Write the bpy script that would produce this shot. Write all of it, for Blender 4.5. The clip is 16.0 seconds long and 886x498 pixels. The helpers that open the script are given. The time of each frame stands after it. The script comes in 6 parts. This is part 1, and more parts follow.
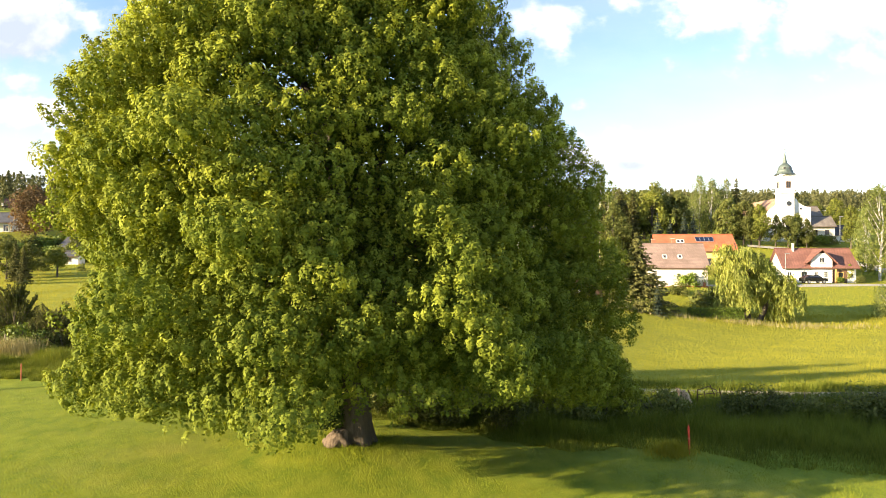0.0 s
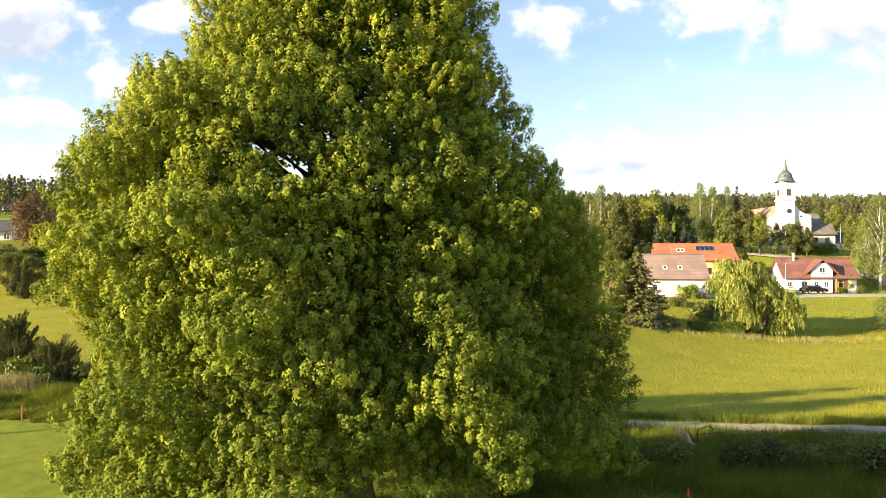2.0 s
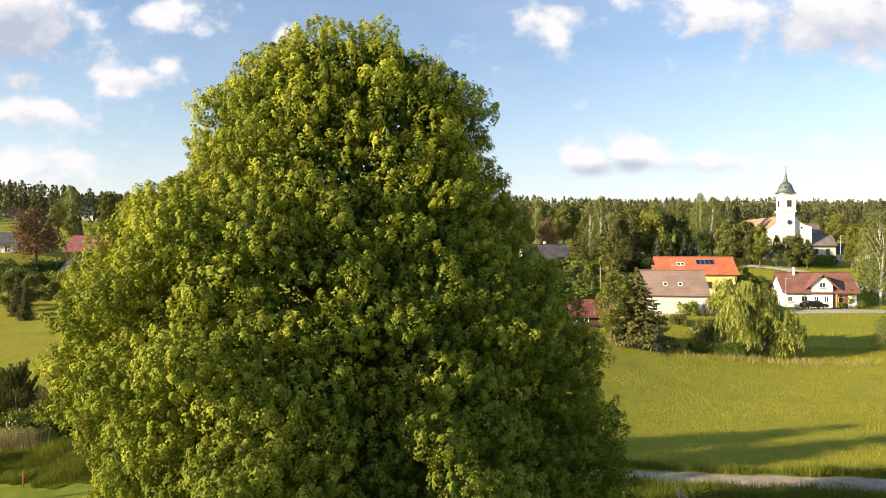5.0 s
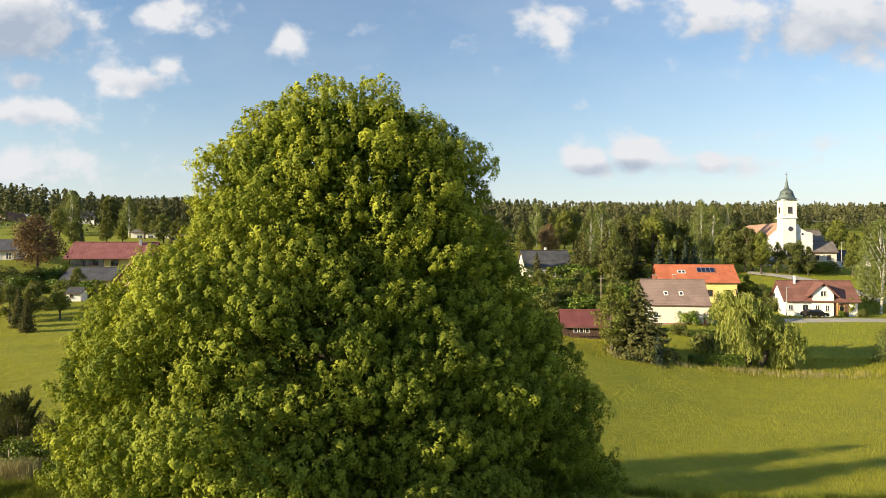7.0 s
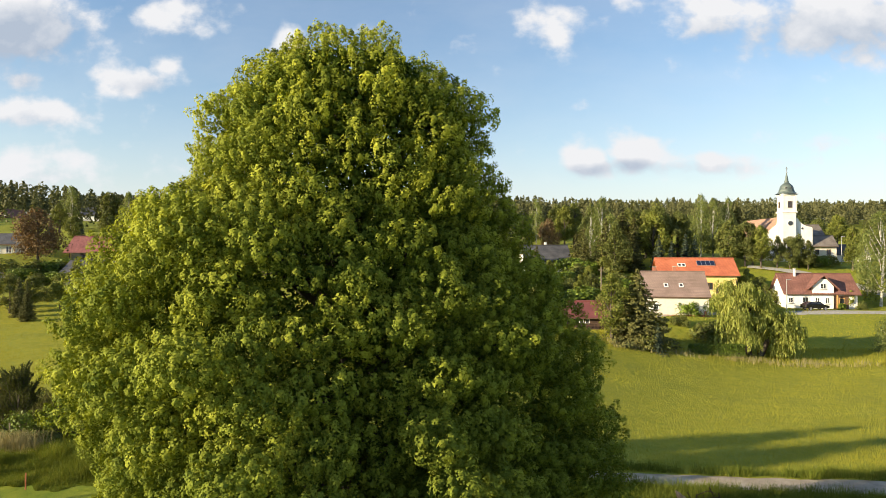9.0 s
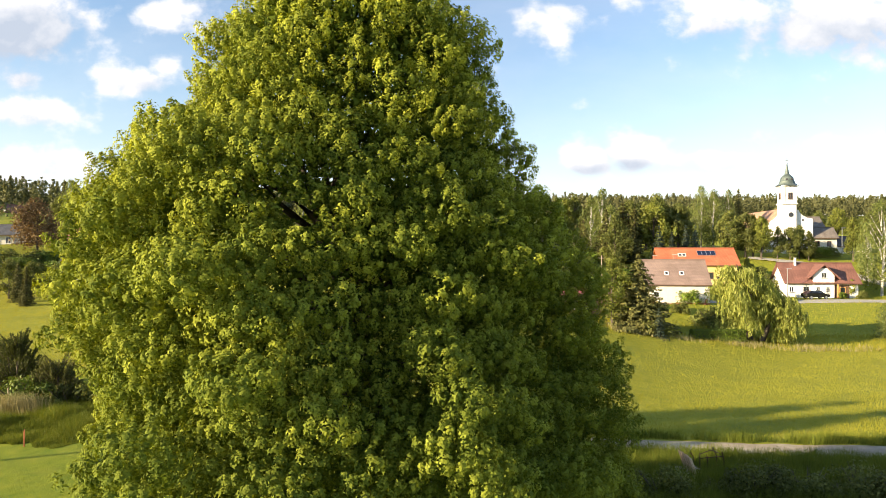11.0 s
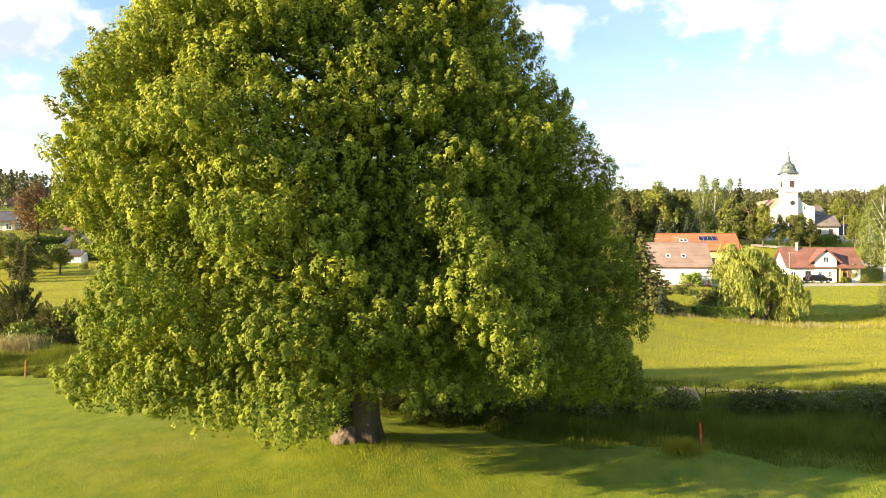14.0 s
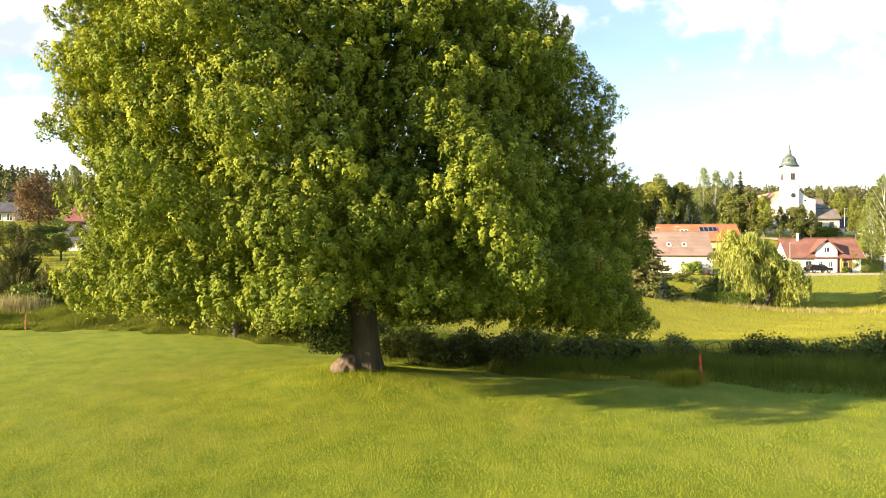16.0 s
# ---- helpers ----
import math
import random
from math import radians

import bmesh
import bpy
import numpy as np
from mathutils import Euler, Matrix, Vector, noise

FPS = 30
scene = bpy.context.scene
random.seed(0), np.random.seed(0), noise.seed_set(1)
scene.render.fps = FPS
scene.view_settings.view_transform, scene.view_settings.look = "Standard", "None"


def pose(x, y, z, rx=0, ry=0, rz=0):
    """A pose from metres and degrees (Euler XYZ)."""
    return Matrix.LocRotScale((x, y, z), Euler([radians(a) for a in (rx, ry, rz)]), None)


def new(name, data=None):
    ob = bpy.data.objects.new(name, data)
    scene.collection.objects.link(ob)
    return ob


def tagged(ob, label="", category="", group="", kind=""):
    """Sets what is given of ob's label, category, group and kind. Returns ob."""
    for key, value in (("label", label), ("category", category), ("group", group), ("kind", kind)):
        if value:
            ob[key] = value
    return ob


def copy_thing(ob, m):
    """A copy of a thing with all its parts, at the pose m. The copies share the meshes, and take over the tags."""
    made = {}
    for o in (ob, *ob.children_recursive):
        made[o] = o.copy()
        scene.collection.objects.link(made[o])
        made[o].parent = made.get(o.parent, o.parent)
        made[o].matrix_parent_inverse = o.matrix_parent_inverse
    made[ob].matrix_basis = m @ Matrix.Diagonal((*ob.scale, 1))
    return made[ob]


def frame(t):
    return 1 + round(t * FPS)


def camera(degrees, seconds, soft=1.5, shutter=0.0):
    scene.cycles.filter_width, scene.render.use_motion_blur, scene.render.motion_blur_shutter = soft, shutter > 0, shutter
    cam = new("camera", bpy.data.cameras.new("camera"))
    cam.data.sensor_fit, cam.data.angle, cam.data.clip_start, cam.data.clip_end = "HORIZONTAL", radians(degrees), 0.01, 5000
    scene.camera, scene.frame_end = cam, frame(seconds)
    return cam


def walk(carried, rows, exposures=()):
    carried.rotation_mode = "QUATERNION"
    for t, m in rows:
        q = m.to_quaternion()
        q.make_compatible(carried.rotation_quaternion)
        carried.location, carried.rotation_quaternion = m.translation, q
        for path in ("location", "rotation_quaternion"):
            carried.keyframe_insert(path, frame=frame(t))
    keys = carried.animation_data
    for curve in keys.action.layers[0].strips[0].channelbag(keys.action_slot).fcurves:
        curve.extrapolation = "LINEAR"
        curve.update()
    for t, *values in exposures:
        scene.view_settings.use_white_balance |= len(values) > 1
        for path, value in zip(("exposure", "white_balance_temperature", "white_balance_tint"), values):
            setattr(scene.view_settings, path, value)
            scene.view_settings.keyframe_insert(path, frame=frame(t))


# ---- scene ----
cam = camera(70.0, 16.0, soft=0.8)
# seconds, x, y, z, yaw, pitch, roll
ROWS = [
    (0.0, 0.000, -0.000, 5.200, -0.001, 0.001, 0.073),
    (0.5, 0.003, -0.009, 5.600, 0.003, 0.021, 0.065),
    (1.0, 0.010, -0.022, 6.009, 0.015, 0.031, 0.057),
    (1.5, 0.011, -0.036, 6.430, 0.029, 0.027, 0.045),
    (2.0, 0.004, -0.039, 6.863, 0.030, 0.020, 0.030),
    (2.5, 0.002, -0.051, 7.299, 0.030, 0.015, 0.019),
    (3.0, 0.020, -0.067, 7.741, 0.037, 0.007, 0.013),
    (3.5, 0.023, -0.081, 8.182, 0.046, 0.004, 0.002),
    (4.0, 0.020, -0.089, 8.641, 0.053, -0.006, -0.007),
    (4.5, 0.013, -0.084, 9.081, 0.054, -0.024, -0.020),
    (5.8, 0.018, -0.115, 10.190, 0.090, -0.022, -0.035),
    (6.4, 0.022, -0.135, 10.660, 0.115, -0.020, -0.045),
    (7.0, 0.029, -0.159, 10.966, 0.143, -0.014, -0.057),
    (7.5, 0.047, -0.164, 10.940, 0.150, 0.018, -0.041),
    (8.0, 0.047, -0.187, 10.550, 0.150, -0.002, -0.040),
    (8.5, 0.029, -0.196, 10.095, 0.148, -0.004, -0.046),
    (9.0, 0.015, -0.182, 9.639, 0.141, 0.005, -0.036),
    (11.5, -0.070, 0.035, 7.433, 0.113, -0.067, -0.001),
    (12.0, -0.079, 0.046, 6.969, 0.110, -0.067, 0.001),
    (12.5, -0.082, 0.064, 6.504, 0.119, -0.064, 0.002),
    (13.0, -0.095, 0.105, 6.039, 0.132, -0.050, 0.004),
    (13.5, -0.137, 0.154, 5.575, 0.142, -0.033, 0.005),
    (14.0, -0.193, 0.179, 5.091, 0.157, -0.039, 0.004),
    (14.5, -0.198, 0.189, 4.596, 0.169, -0.029, 0.001),
    (15.0, -0.190, 0.187, 4.130, 0.189, -0.025, -0.009),
    (15.5, -0.181, 0.187, 3.685, 0.206, -0.026, -0.028),
    (16.0, -0.174, 0.186, 3.266, 0.212, -0.022, -0.037),
]
EXPOSURES = [(0.0, 1.94, 6720, 12), (2.0, 1.79, 6720, 12), (3.5, 1.66, 6720, 13), (4.5, 1.49, 6680, 14), (7.0, 1.14, 6400, 10), (7.5, 1.14, 6400, 10), (9.0, 1.24, 6450, 10), (11.5, 1.7, 6700, 12), (13.0, 1.88, 6720, 12), (16.0, 2.03, 6720, 12)]
walk(cam, [(t, pose(x, y, z, 90 + p, r, w)) for t, x, y, z, w, p, r in ROWS], EXPOSURES)

# ---- world, sun ----
SUN_AZ = math.atan2(-0.937, -0.350)
SUN_EL = radians(15.0)
LIGHT = Vector((0.937 * math.cos(SUN_EL), 0.350 * math.cos(SUN_EL), -math.sin(SUN_EL))).normalized()
sun = new("sun", bpy.data.lights.new("sun", "SUN"))
sun.data.energy, sun.data.angle, sun.data.color = 5.0, radians(0.6), (1.0, 0.81, 0.52)
sun.rotation_mode = "QUATERNION"
sun.rotation_quaternion = LIGHT.to_track_quat("-Z", "Y")

world = bpy.data.worlds.new("world")
scene.world = world
world.use_nodes = True
WN, WL = world.node_tree.nodes, world.node_tree.links
WN.clear()


def wmath(op, a, b=None, c=None):
    n = WN.new("ShaderNodeMath")
    n.operation = op
    for i, v in enumerate((a, b, c)):
        if v is None:
            continue
        if isinstance(v, (int, float)):
            n.inputs[i].default_value = v
        else:
            WL.new(v, n.inputs[i])
    return n.outputs[0]


sky = WN.new("ShaderNodeTexSky")
sky.sky_type, sky.sun_disc = "NISHITA", False
sky.sun_elevation, sky.sun_rotation = SUN_EL, SUN_AZ
sky.air_density, sky.dust_density, sky.ozone_density = 1.3, 0.3, 2.4
coord = WN.new("ShaderNodeTexCoord")
sep = WN.new("ShaderNodeSeparateXYZ")
WL.new(coord.outputs["Generated"], sep.inputs[0])
ahead = wmath("MAXIMUM", sep.outputs[1], 0.02)
cu, cv = wmath("DIVIDE", sep.outputs[0], ahead), wmath("DIVIDE", sep.outputs[2], ahead)
plane = WN.new("ShaderNodeCombineXYZ")
WL.new(cu, plane.inputs[0])
WL.new(cv, plane.inputs[1])


def wnoise(scale, detail, offset, stretch=(1.0, 1.6, 1.0), rough=0.6):
    m = WN.new("ShaderNodeMapping")
    m.inputs["Location"].default_value = offset
    m.inputs["Scale"].default_value = stretch
    WL.new(plane.outputs[0], m.inputs[0])
    n = WN.new("ShaderNodeTexNoise")
    n.inputs["Scale"].default_value, n.inputs["Detail"].default_value, n.inputs["Roughness"].default_value = scale, detail, rough
    WL.new(m.outputs[0], n.inputs["Vector"])
    return n.outputs["Fac"]


billow = wnoise(15.0, 8.0, (3.1, 0.4, 0.0), (1.0, 1.3, 1.0), 0.52)
wisp = wnoise(3.0, 6.0, (0.3, 5.4, 0.0), (1.0, 2.6, 1.0))
# the clouds: middle (right, up), half width, half height, weight; in tangents of the angle from straight ahead
CLOUDS = [
    (-0.495, 0.268, 0.062, 0.034, 1.0), (-0.450, 0.285, 0.035, 0.030, 0.8), (-0.425, 0.365, 0.075, 0.050, 0.75),
    (-0.250, 0.322, 0.042, 0.040, 0.7), (-0.650, 0.215, 0.13, 0.036, 0.8), (-0.650, 0.130, 0.17, 0.040, 0.8),
    (-0.680, 0.360, 0.14, 0.085, 1.0), (-0.665, 0.265, 0.045, 0.03, 0.5), (0.175, 0.350, 0.065, 0.050, 0.8),
    (0.225, 0.138, 0.042, 0.026, 1.3), (0.298, 0.148, 0.045, 0.028, 1.3), (0.420, 0.135, 0.13, 0.026, 0.75),
    (0.213, 0.226, 0.026, 0.020, 0.55), (0.420, 0.365, 0.090, 0.060, 0.75), (0.640, 0.370, 0.21, 0.090, 1.0),
    (0.300, 0.405, 0.09, 0.03, 0.5), (-0.120, 0.345, 0.05, 0.022, 0.35), (0.02, 0.31, 0.05, 0.03, 0.3),
    (-0.05, 0.14, 0.3, 0.03, 0.35), (0.560, 0.170, 0.22, 0.022, 0.4),
]
# how much greyer than its own shading a cloud is
GREYER = {6: 0.85, 7: 0.8, 4: 0.25, 14: 0.40, 13: 0.2, 11: 0.3}
total = None
shade = None
for number, (mx, my, hw, hh, weight) in enumerate(CLOUDS):
    dx = wmath("DIVIDE", wmath("SUBTRACT", cu, mx), hw)
    dy = wmath("DIVIDE", wmath("SUBTRACT", cv, my), hh * 0.9)
    d2 = wmath("ADD", wmath("MULTIPLY", dx, dx), wmath("MULTIPLY", dy, dy))
    blob = wmath("MULTIPLY", wmath("EXPONENT", wmath("MULTIPLY", d2, -0.9)), weight)
    low = wmath("MULTIPLY", blob, wmath("SUBTRACT", GREYER.get(number, 0.0), dy))
    total = blob if total is None else wmath("MAXIMUM", total, blob)
    shade = low if shade is None else wmath("ADD", shade, low)
ragged = wmath("ADD", total, wmath("MULTIPLY", wmath("SUBTRACT", billow, 0.5), 1.8))
mask = WN.new("ShaderNodeMapRange")
mask.interpolation_type = "SMOOTHSTEP"
mask.inputs["From Min"].default_value, mask.inputs["From Max"].default_value = 0.28, 0.84
WL.new(ragged, mask.inputs["Value"])
thin = WN.new("ShaderNodeMapRange")
thin.inputs["From Min"].default_value, thin.inputs["From Max"].default_value = 0.30, 0.80
thin.inputs["To Min"].default_value, thin.inputs["To Max"].default_value = 0.0, 0.20
WL.new(wisp, thin.inputs["Value"])
cover = wmath("MINIMUM", wmath("ADD", mask.outputs[0], thin.outputs[0]), 1.0)
cover = wmath("MULTIPLY", cover, wmath("MINIMUM", wmath("MAXIMUM", wmath("MULTIPLY", sep.outputs[2], 14.0), 0.0), 1.0))
greyer = WN.new("ShaderNodeMapRange")
greyer.inputs["From Min"].default_value, greyer.inputs["From Max"].default_value = 0.22, 0.95
WL.new(wmath("ADD", shade, wmath("MULTIPLY", wmath("SUBTRACT", billow, 0.5), -1.6)), greyer.inputs["Value"])
cloud_tone = WN.new("ShaderNodeMix")
cloud_tone.data_type = "RGBA"
cloud_tone.inputs[6].default_value, cloud_tone.inputs[7].default_value = (7.4, 7.4, 7.5, 1), (3.9, 4.5, 5.4, 1)
WL.new(greyer.outputs[0], cloud_tone.inputs[0])
sky_mix = WN.new("ShaderNodeMix")
sky_mix.data_type = "RGBA"
WL.new(cover, sky_mix.inputs[0])
lift = WN.new("ShaderNodeMix")
lift.data_type, lift.blend_type = "RGBA", "MULTIPLY"
lift.inputs[0].default_value, lift.inputs[7].default_value = 1.0, (1.58, 1.58, 1.72, 1)
WL.new(sky.outputs[0], lift.inputs[6])
haze = WN.new("ShaderNodeMix")
haze.data_type = "RGBA"
haze.inputs[7].default_value = (6.45, 6.95, 7.9, 1)
low_air = wmath("MAXIMUM", wmath("SUBTRACT", 1.0, wmath("DIVIDE", sep.outputs[2], 0.30)), 0.0)
WL.new(wmath("MULTIPLY", wmath("MINIMUM", wmath("MULTIPLY", low_air, low_air), 1.0), 0.85), haze.inputs[0])
WL.new(lift.outputs[2], haze.inputs[6])
WL.new(haze.outputs[2], sky_mix.inputs[6])
WL.new(cloud_tone.outputs[2], sky_mix.inputs[7])
background = WN.new("ShaderNodeBackground")
background.inputs["Strength"].default_value = 0.051
WL.new(sky_mix.outputs[2], background.inputs["Color"])
world_out = WN.new("ShaderNodeOutputWorld")
WL.new(background.outputs[0], world_out.inputs[0])


# ---- materials ----
def blank(name):
    m = bpy.data.materials.new(name)
    m.use_nodes = True
    nt = m.node_tree
    nt.nodes.clear()
    out = nt.nodes.new("ShaderNodeOutputMaterial")
    return m, nt.nodes, nt.links, out


def ramp(nodes, links, value, stops):
    r = nodes.new("ShaderNodeValToRGB")
    el = r.color_ramp.elements
    while len(el) < len(stops):
        el.new(0.5)
    for e, (p, c) in zip(el, stops):
        e.position, e.color = p, (*c, 1)
    links.new(value, r.inputs[0])
    return r.outputs[0]


def tex(nodes, links, scale, detail=4.0, stretch=(1, 1, 1), rough=0.6):
    c, m, n = nodes.new("ShaderNodeTexCoord"), nodes.new("ShaderNodeMapping"), nodes.new("ShaderNodeTexNoise")
    m.inputs["Scale"].default_value = stretch
    links.new(c.outputs["Object"], m.inputs[0])
    links.new(m.outputs[0], n.inputs["Vector"])
    n.inputs["Scale"].default_value, n.inputs["Detail"].default_value, n.inputs["Roughness"].default_value = scale, detail, rough
    return n.outputs["Fac"]


def mixed(nodes, links, fac, a, b, mode="MIX"):
    n = nodes.new("ShaderNodeMix")
    n.data_type, n.blend_type = "RGBA", mode
    for i, v in ((0, fac), (6, a), (7, b)):
        if isinstance(v, tuple):
            n.inputs[i].default_value = (*v, 1)
        elif isinstance(v, (int, float)):
            n.inputs[i].default_value = v
        else:
            links.new(v, n.inputs[i])
    return n.outputs[2]


def surface(name, dark, light, scale=3.0, fine=40.0, rough=0.8, metal=0.0, bump=0.3, stretch=(1, 1, 1), spec=0.5, vary=0.0):
    """A solid surface: two tones in coarse stains and fine grain, with relief."""
    m, nodes, links, out = blank(name)
    coarse, grain = tex(nodes, links, scale, 5.0, stretch), tex(nodes, links, fine, 3.0, stretch)
    col = ramp(nodes, links, coarse, [(0.32, dark), (0.68, light)])
    col = mixed(nodes, links, 0.5, col, ramp(nodes, links, grain, [(0.3, (0.35, 0.35, 0.35)), (0.7, (0.65, 0.65, 0.65))]), "OVERLAY")
    if vary:
        info = nodes.new("ShaderNodeObjectInfo")
        hsv = nodes.new("ShaderNodeHueSaturation")
        span = nodes.new("ShaderNodeMapRange")
        span.inputs["To Min"].default_value, span.inputs["To Max"].default_value = 1 - vary, 1 + vary
        links.new(info.outputs["Random"], span.inputs["Value"])
        links.new(span.outputs[0], hsv.inputs["Value"])
        links.new(col, hsv.inputs["Color"])
        col = hsv.outputs[0]
    p = nodes.new("ShaderNodeBsdfPrincipled")
    p.inputs["Roughness"].default_value, p.inputs["Metallic"].default_value = rough, metal
    p.inputs["Specular IOR Level"].default_value = spec
    links.new(col, p.inputs["Base Color"])
    if bump:
        b = nodes.new("ShaderNodeBump")
        b.inputs["Strength"].default_value, b.inputs["Distance"].default_value = bump, 0.02
        links.new(grain, b.inputs["Height"])
        links.new(b.outputs[0], p.inputs["Normal"])
    links.new(p.outputs[0], out.inputs[0])
    return m


def foliage(name, dark, light, through_tone, gloss=0.35, clump=0.7, thin=0.35, tip=None):
    """Leaves: each its own tone by island, clumps lighter or darker, light let through."""
    m, nodes, links, out = blank(name)
    geo = nodes.new("ShaderNodeNewGeometry")
    leaf = geo.outputs["Random Per Island"]
    patch = tex(nodes, links, clump, 3.0)
    col = mixed(nodes, links, leaf, dark, light)
    col = mixed(nodes, links, 0.55, col, ramp(nodes, links, patch, [(0.3, (0.28, 0.30, 0.28)), (0.7, (0.72, 0.68, 0.60))]), "OVERLAY")
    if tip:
        # young leaf yellow mixed with painted light, stronger higher and further out
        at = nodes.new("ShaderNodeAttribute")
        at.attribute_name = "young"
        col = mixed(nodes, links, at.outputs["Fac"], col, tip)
    info = nodes.new("ShaderNodeObjectInfo")
    hsv = nodes.new("ShaderNodeHueSaturation")
    span = nodes.new("ShaderNodeMapRange")
    span.inputs["To Min"].default_value, span.inputs["To Max"].default_value = 0.78, 1.22
    links.new(info.outputs["Random"], span.inputs["Value"])
    links.new(span.outputs[0], hsv.inputs["Value"])
    links.new(col, hsv.inputs["Color"])
    col = hsv.outputs[0]
    p = nodes.new("ShaderNodeBsdfPrincipled")
    p.inputs["Roughness"].default_value, p.inputs["Specular IOR Level"].default_value = 0.6, gloss
    links.new(col, p.inputs["Base Color"])
    tr = nodes.new("ShaderNodeBsdfTranslucent")
    links.new(mixed(nodes, links, 1.0, col, through_tone, "MULTIPLY"), tr.inputs[0])
    mx = nodes.new("ShaderNodeMixShader")
    mx.inputs[0].default_value = thin
    links.new(p.outputs[0], mx.inputs[1])
    links.new(tr.outputs[0], mx.inputs[2])
    links.new(mx.outputs[0], out.inputs[0])
    return m


def tiled(name, dark, light, course=0.34, rough=0.75):
    """Roof tiles: courses across the slope, ribs down it, weather stains."""
    m = surface(name, dark, light, 0.5, 9.0, rough, bump=0.0)
    nodes, links = m.node_tree.nodes, m.node_tree.links
    p = next(n for n in nodes if n.type == "BSDF_PRINCIPLED")
    c = nodes.new("ShaderNodeTexCoord")
    brick = nodes.new("ShaderNodeTexBrick")
    brick.inputs["Scale"].default_value = 1.0
    brick.inputs["Brick Width"].default_value, brick.inputs["Row Height"].default_value = 0.26, course
    brick.inputs["Mortar Size"].default_value = 0.03
    brick.inputs["Color1"].default_value, brick.inputs["Color2"].default_value = (0.58, 0.58, 0.58, 1), (0.44, 0.44, 0.44, 1)
    brick.inputs["Mortar"].default_value = (0.25, 0.25, 0.25, 1)
    links.new(c.outputs["UV"], brick.inputs["Vector"])
    old = p.inputs["Base Color"].links[0].from_socket
    links.new(mixed(nodes, links, 0.75, old, brick.outputs["Color"], "OVERLAY"), p.inputs["Base Color"])
    b = nodes.new("ShaderNodeBump")
    b.inputs["Strength"].default_value, b.inputs["Distance"].default_value = 0.7, 0.03
    links.new(brick.outputs["Color"], b.inputs["Height"])
    links.new(b.outputs[0], p.inputs["Normal"])
    return m


def glassy(name, tone):
    m, nodes, links, out = blank(name)
    p = nodes.new("ShaderNodeBsdfPrincipled")
    p.inputs["Base Color"].default_value, p.inputs["Roughness"].default_value = (*tone, 1), 0.06
    p.inputs["Specular IOR Level"].default_value = 0.7
    links.new(p.outputs[0], out.inputs[0])
    return m


def ground_material():
    m, nodes, links, out = blank("grassland")
    at = nodes.new("ShaderNodeAttribute")
    at.attribute_name = "meadow"
    big, mid, fine = tex(nodes, links, 0.22, 4.0), tex(nodes, links, 1.6, 5.0, (1, 0.7, 1)), tex(nodes, links, 26.0, 3.0)
    lawn = ramp(nodes, links, mid, [(0.30, (0.118, 0.174, 0.013)), (0.70, (0.235, 0.265, 0.026))])
    lawn = mixed(nodes, links, ramp(nodes, links, big, [(0.52, (0, 0, 0)), (0.75, (0.6, 0.6, 0.6))]), lawn, (0.285, 0.265, 0.055))
    hay = ramp(nodes, links, mid, [(0.30, (0.225, 0.240, 0.020)), (0.72, (0.345, 0.320, 0.040))])
    hay = mixed(nodes, links, ramp(nodes, links, big, [(0.45, (0, 0, 0)), (0.75, (0.7, 0.7, 0.7))]), hay, (0.190, 0.215, 0.032))
    col = mixed(nodes, links, at.outputs["Fac"], lawn, hay)
    col = mixed(nodes, links, 0.65, col, ramp(nodes, links, fine, [(0.3, (0.36, 0.36, 0.36)), (0.7, (0.63, 0.63, 0.63))]), "OVERLAY")
    p = nodes.new("ShaderNodeBsdfPrincipled")
    p.inputs["Roughness"].default_value, p.inputs["Specular IOR Level"].default_value = 0.9, 0.15
    links.new(col, p.inputs["Base Color"])
    b = nodes.new("ShaderNodeBump")
    b.inputs["Strength"].default_value, b.inputs["Distance"].default_value = 0.8, 0.06
    links.new(mixed(nodes, links, 0.5, fine, mid), b.inputs["Height"])
    links.new(b.outputs[0], p.inputs["Normal"])
    links.new(p.outputs[0], out.inputs[0])
    return m


GRASSLAND = ground_material()
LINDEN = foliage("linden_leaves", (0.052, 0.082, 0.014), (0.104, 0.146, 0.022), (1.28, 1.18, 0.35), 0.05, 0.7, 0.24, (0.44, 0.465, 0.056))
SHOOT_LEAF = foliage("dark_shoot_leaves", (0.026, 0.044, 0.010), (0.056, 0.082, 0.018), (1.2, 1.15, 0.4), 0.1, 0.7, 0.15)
LEAF = foliage("leaves_mid_green", (0.084, 0.108, 0.030), (0.180, 0.194, 0.054), (1.4, 1.3, 0.5), 0.2, 0.25, 0.3)
LEAF_FRESH = foliage("leaves_fresh_green", (0.124, 0.156, 0.030), (0.228, 0.245, 0.052), (1.4, 1.3, 0.5), 0.2, 0.25, 0.3)
LEAF_BIRCH = foliage("leaves_birch", (0.098, 0.140, 0.034), (0.210, 0.238, 0.070), (1.3, 1.2, 0.6), 0.3, 0.25, 0.3)
LEAF_WILLOW = foliage("leaves_willow", (0.185, 0.228, 0.042), (0.318, 0.335, 0.085), (1.3, 1.2, 0.5), 0.3, 0.4, 0.3)
LEAF_COPPER = foliage("leaves_copper", (0.130, 0.094, 0.054), (0.240, 0.175, 0.098), (1.3, 1.0, 0.6), 0.1, 0.3, 0.25)
LEAF_HEDGE = foliage("leaves_hedge", (0.077, 0.126, 0.017), (0.168, 0.231, 0.028), (1.3, 1.2, 0.5), 0.3, 0.6, 0.2)
NEEDLE = foliage("needles_spruce", (0.068, 0.074, 0.028), (0.152, 0.148, 0.052), (1.2, 1.2, 0.6), 0.08, 0.4, 0.15)
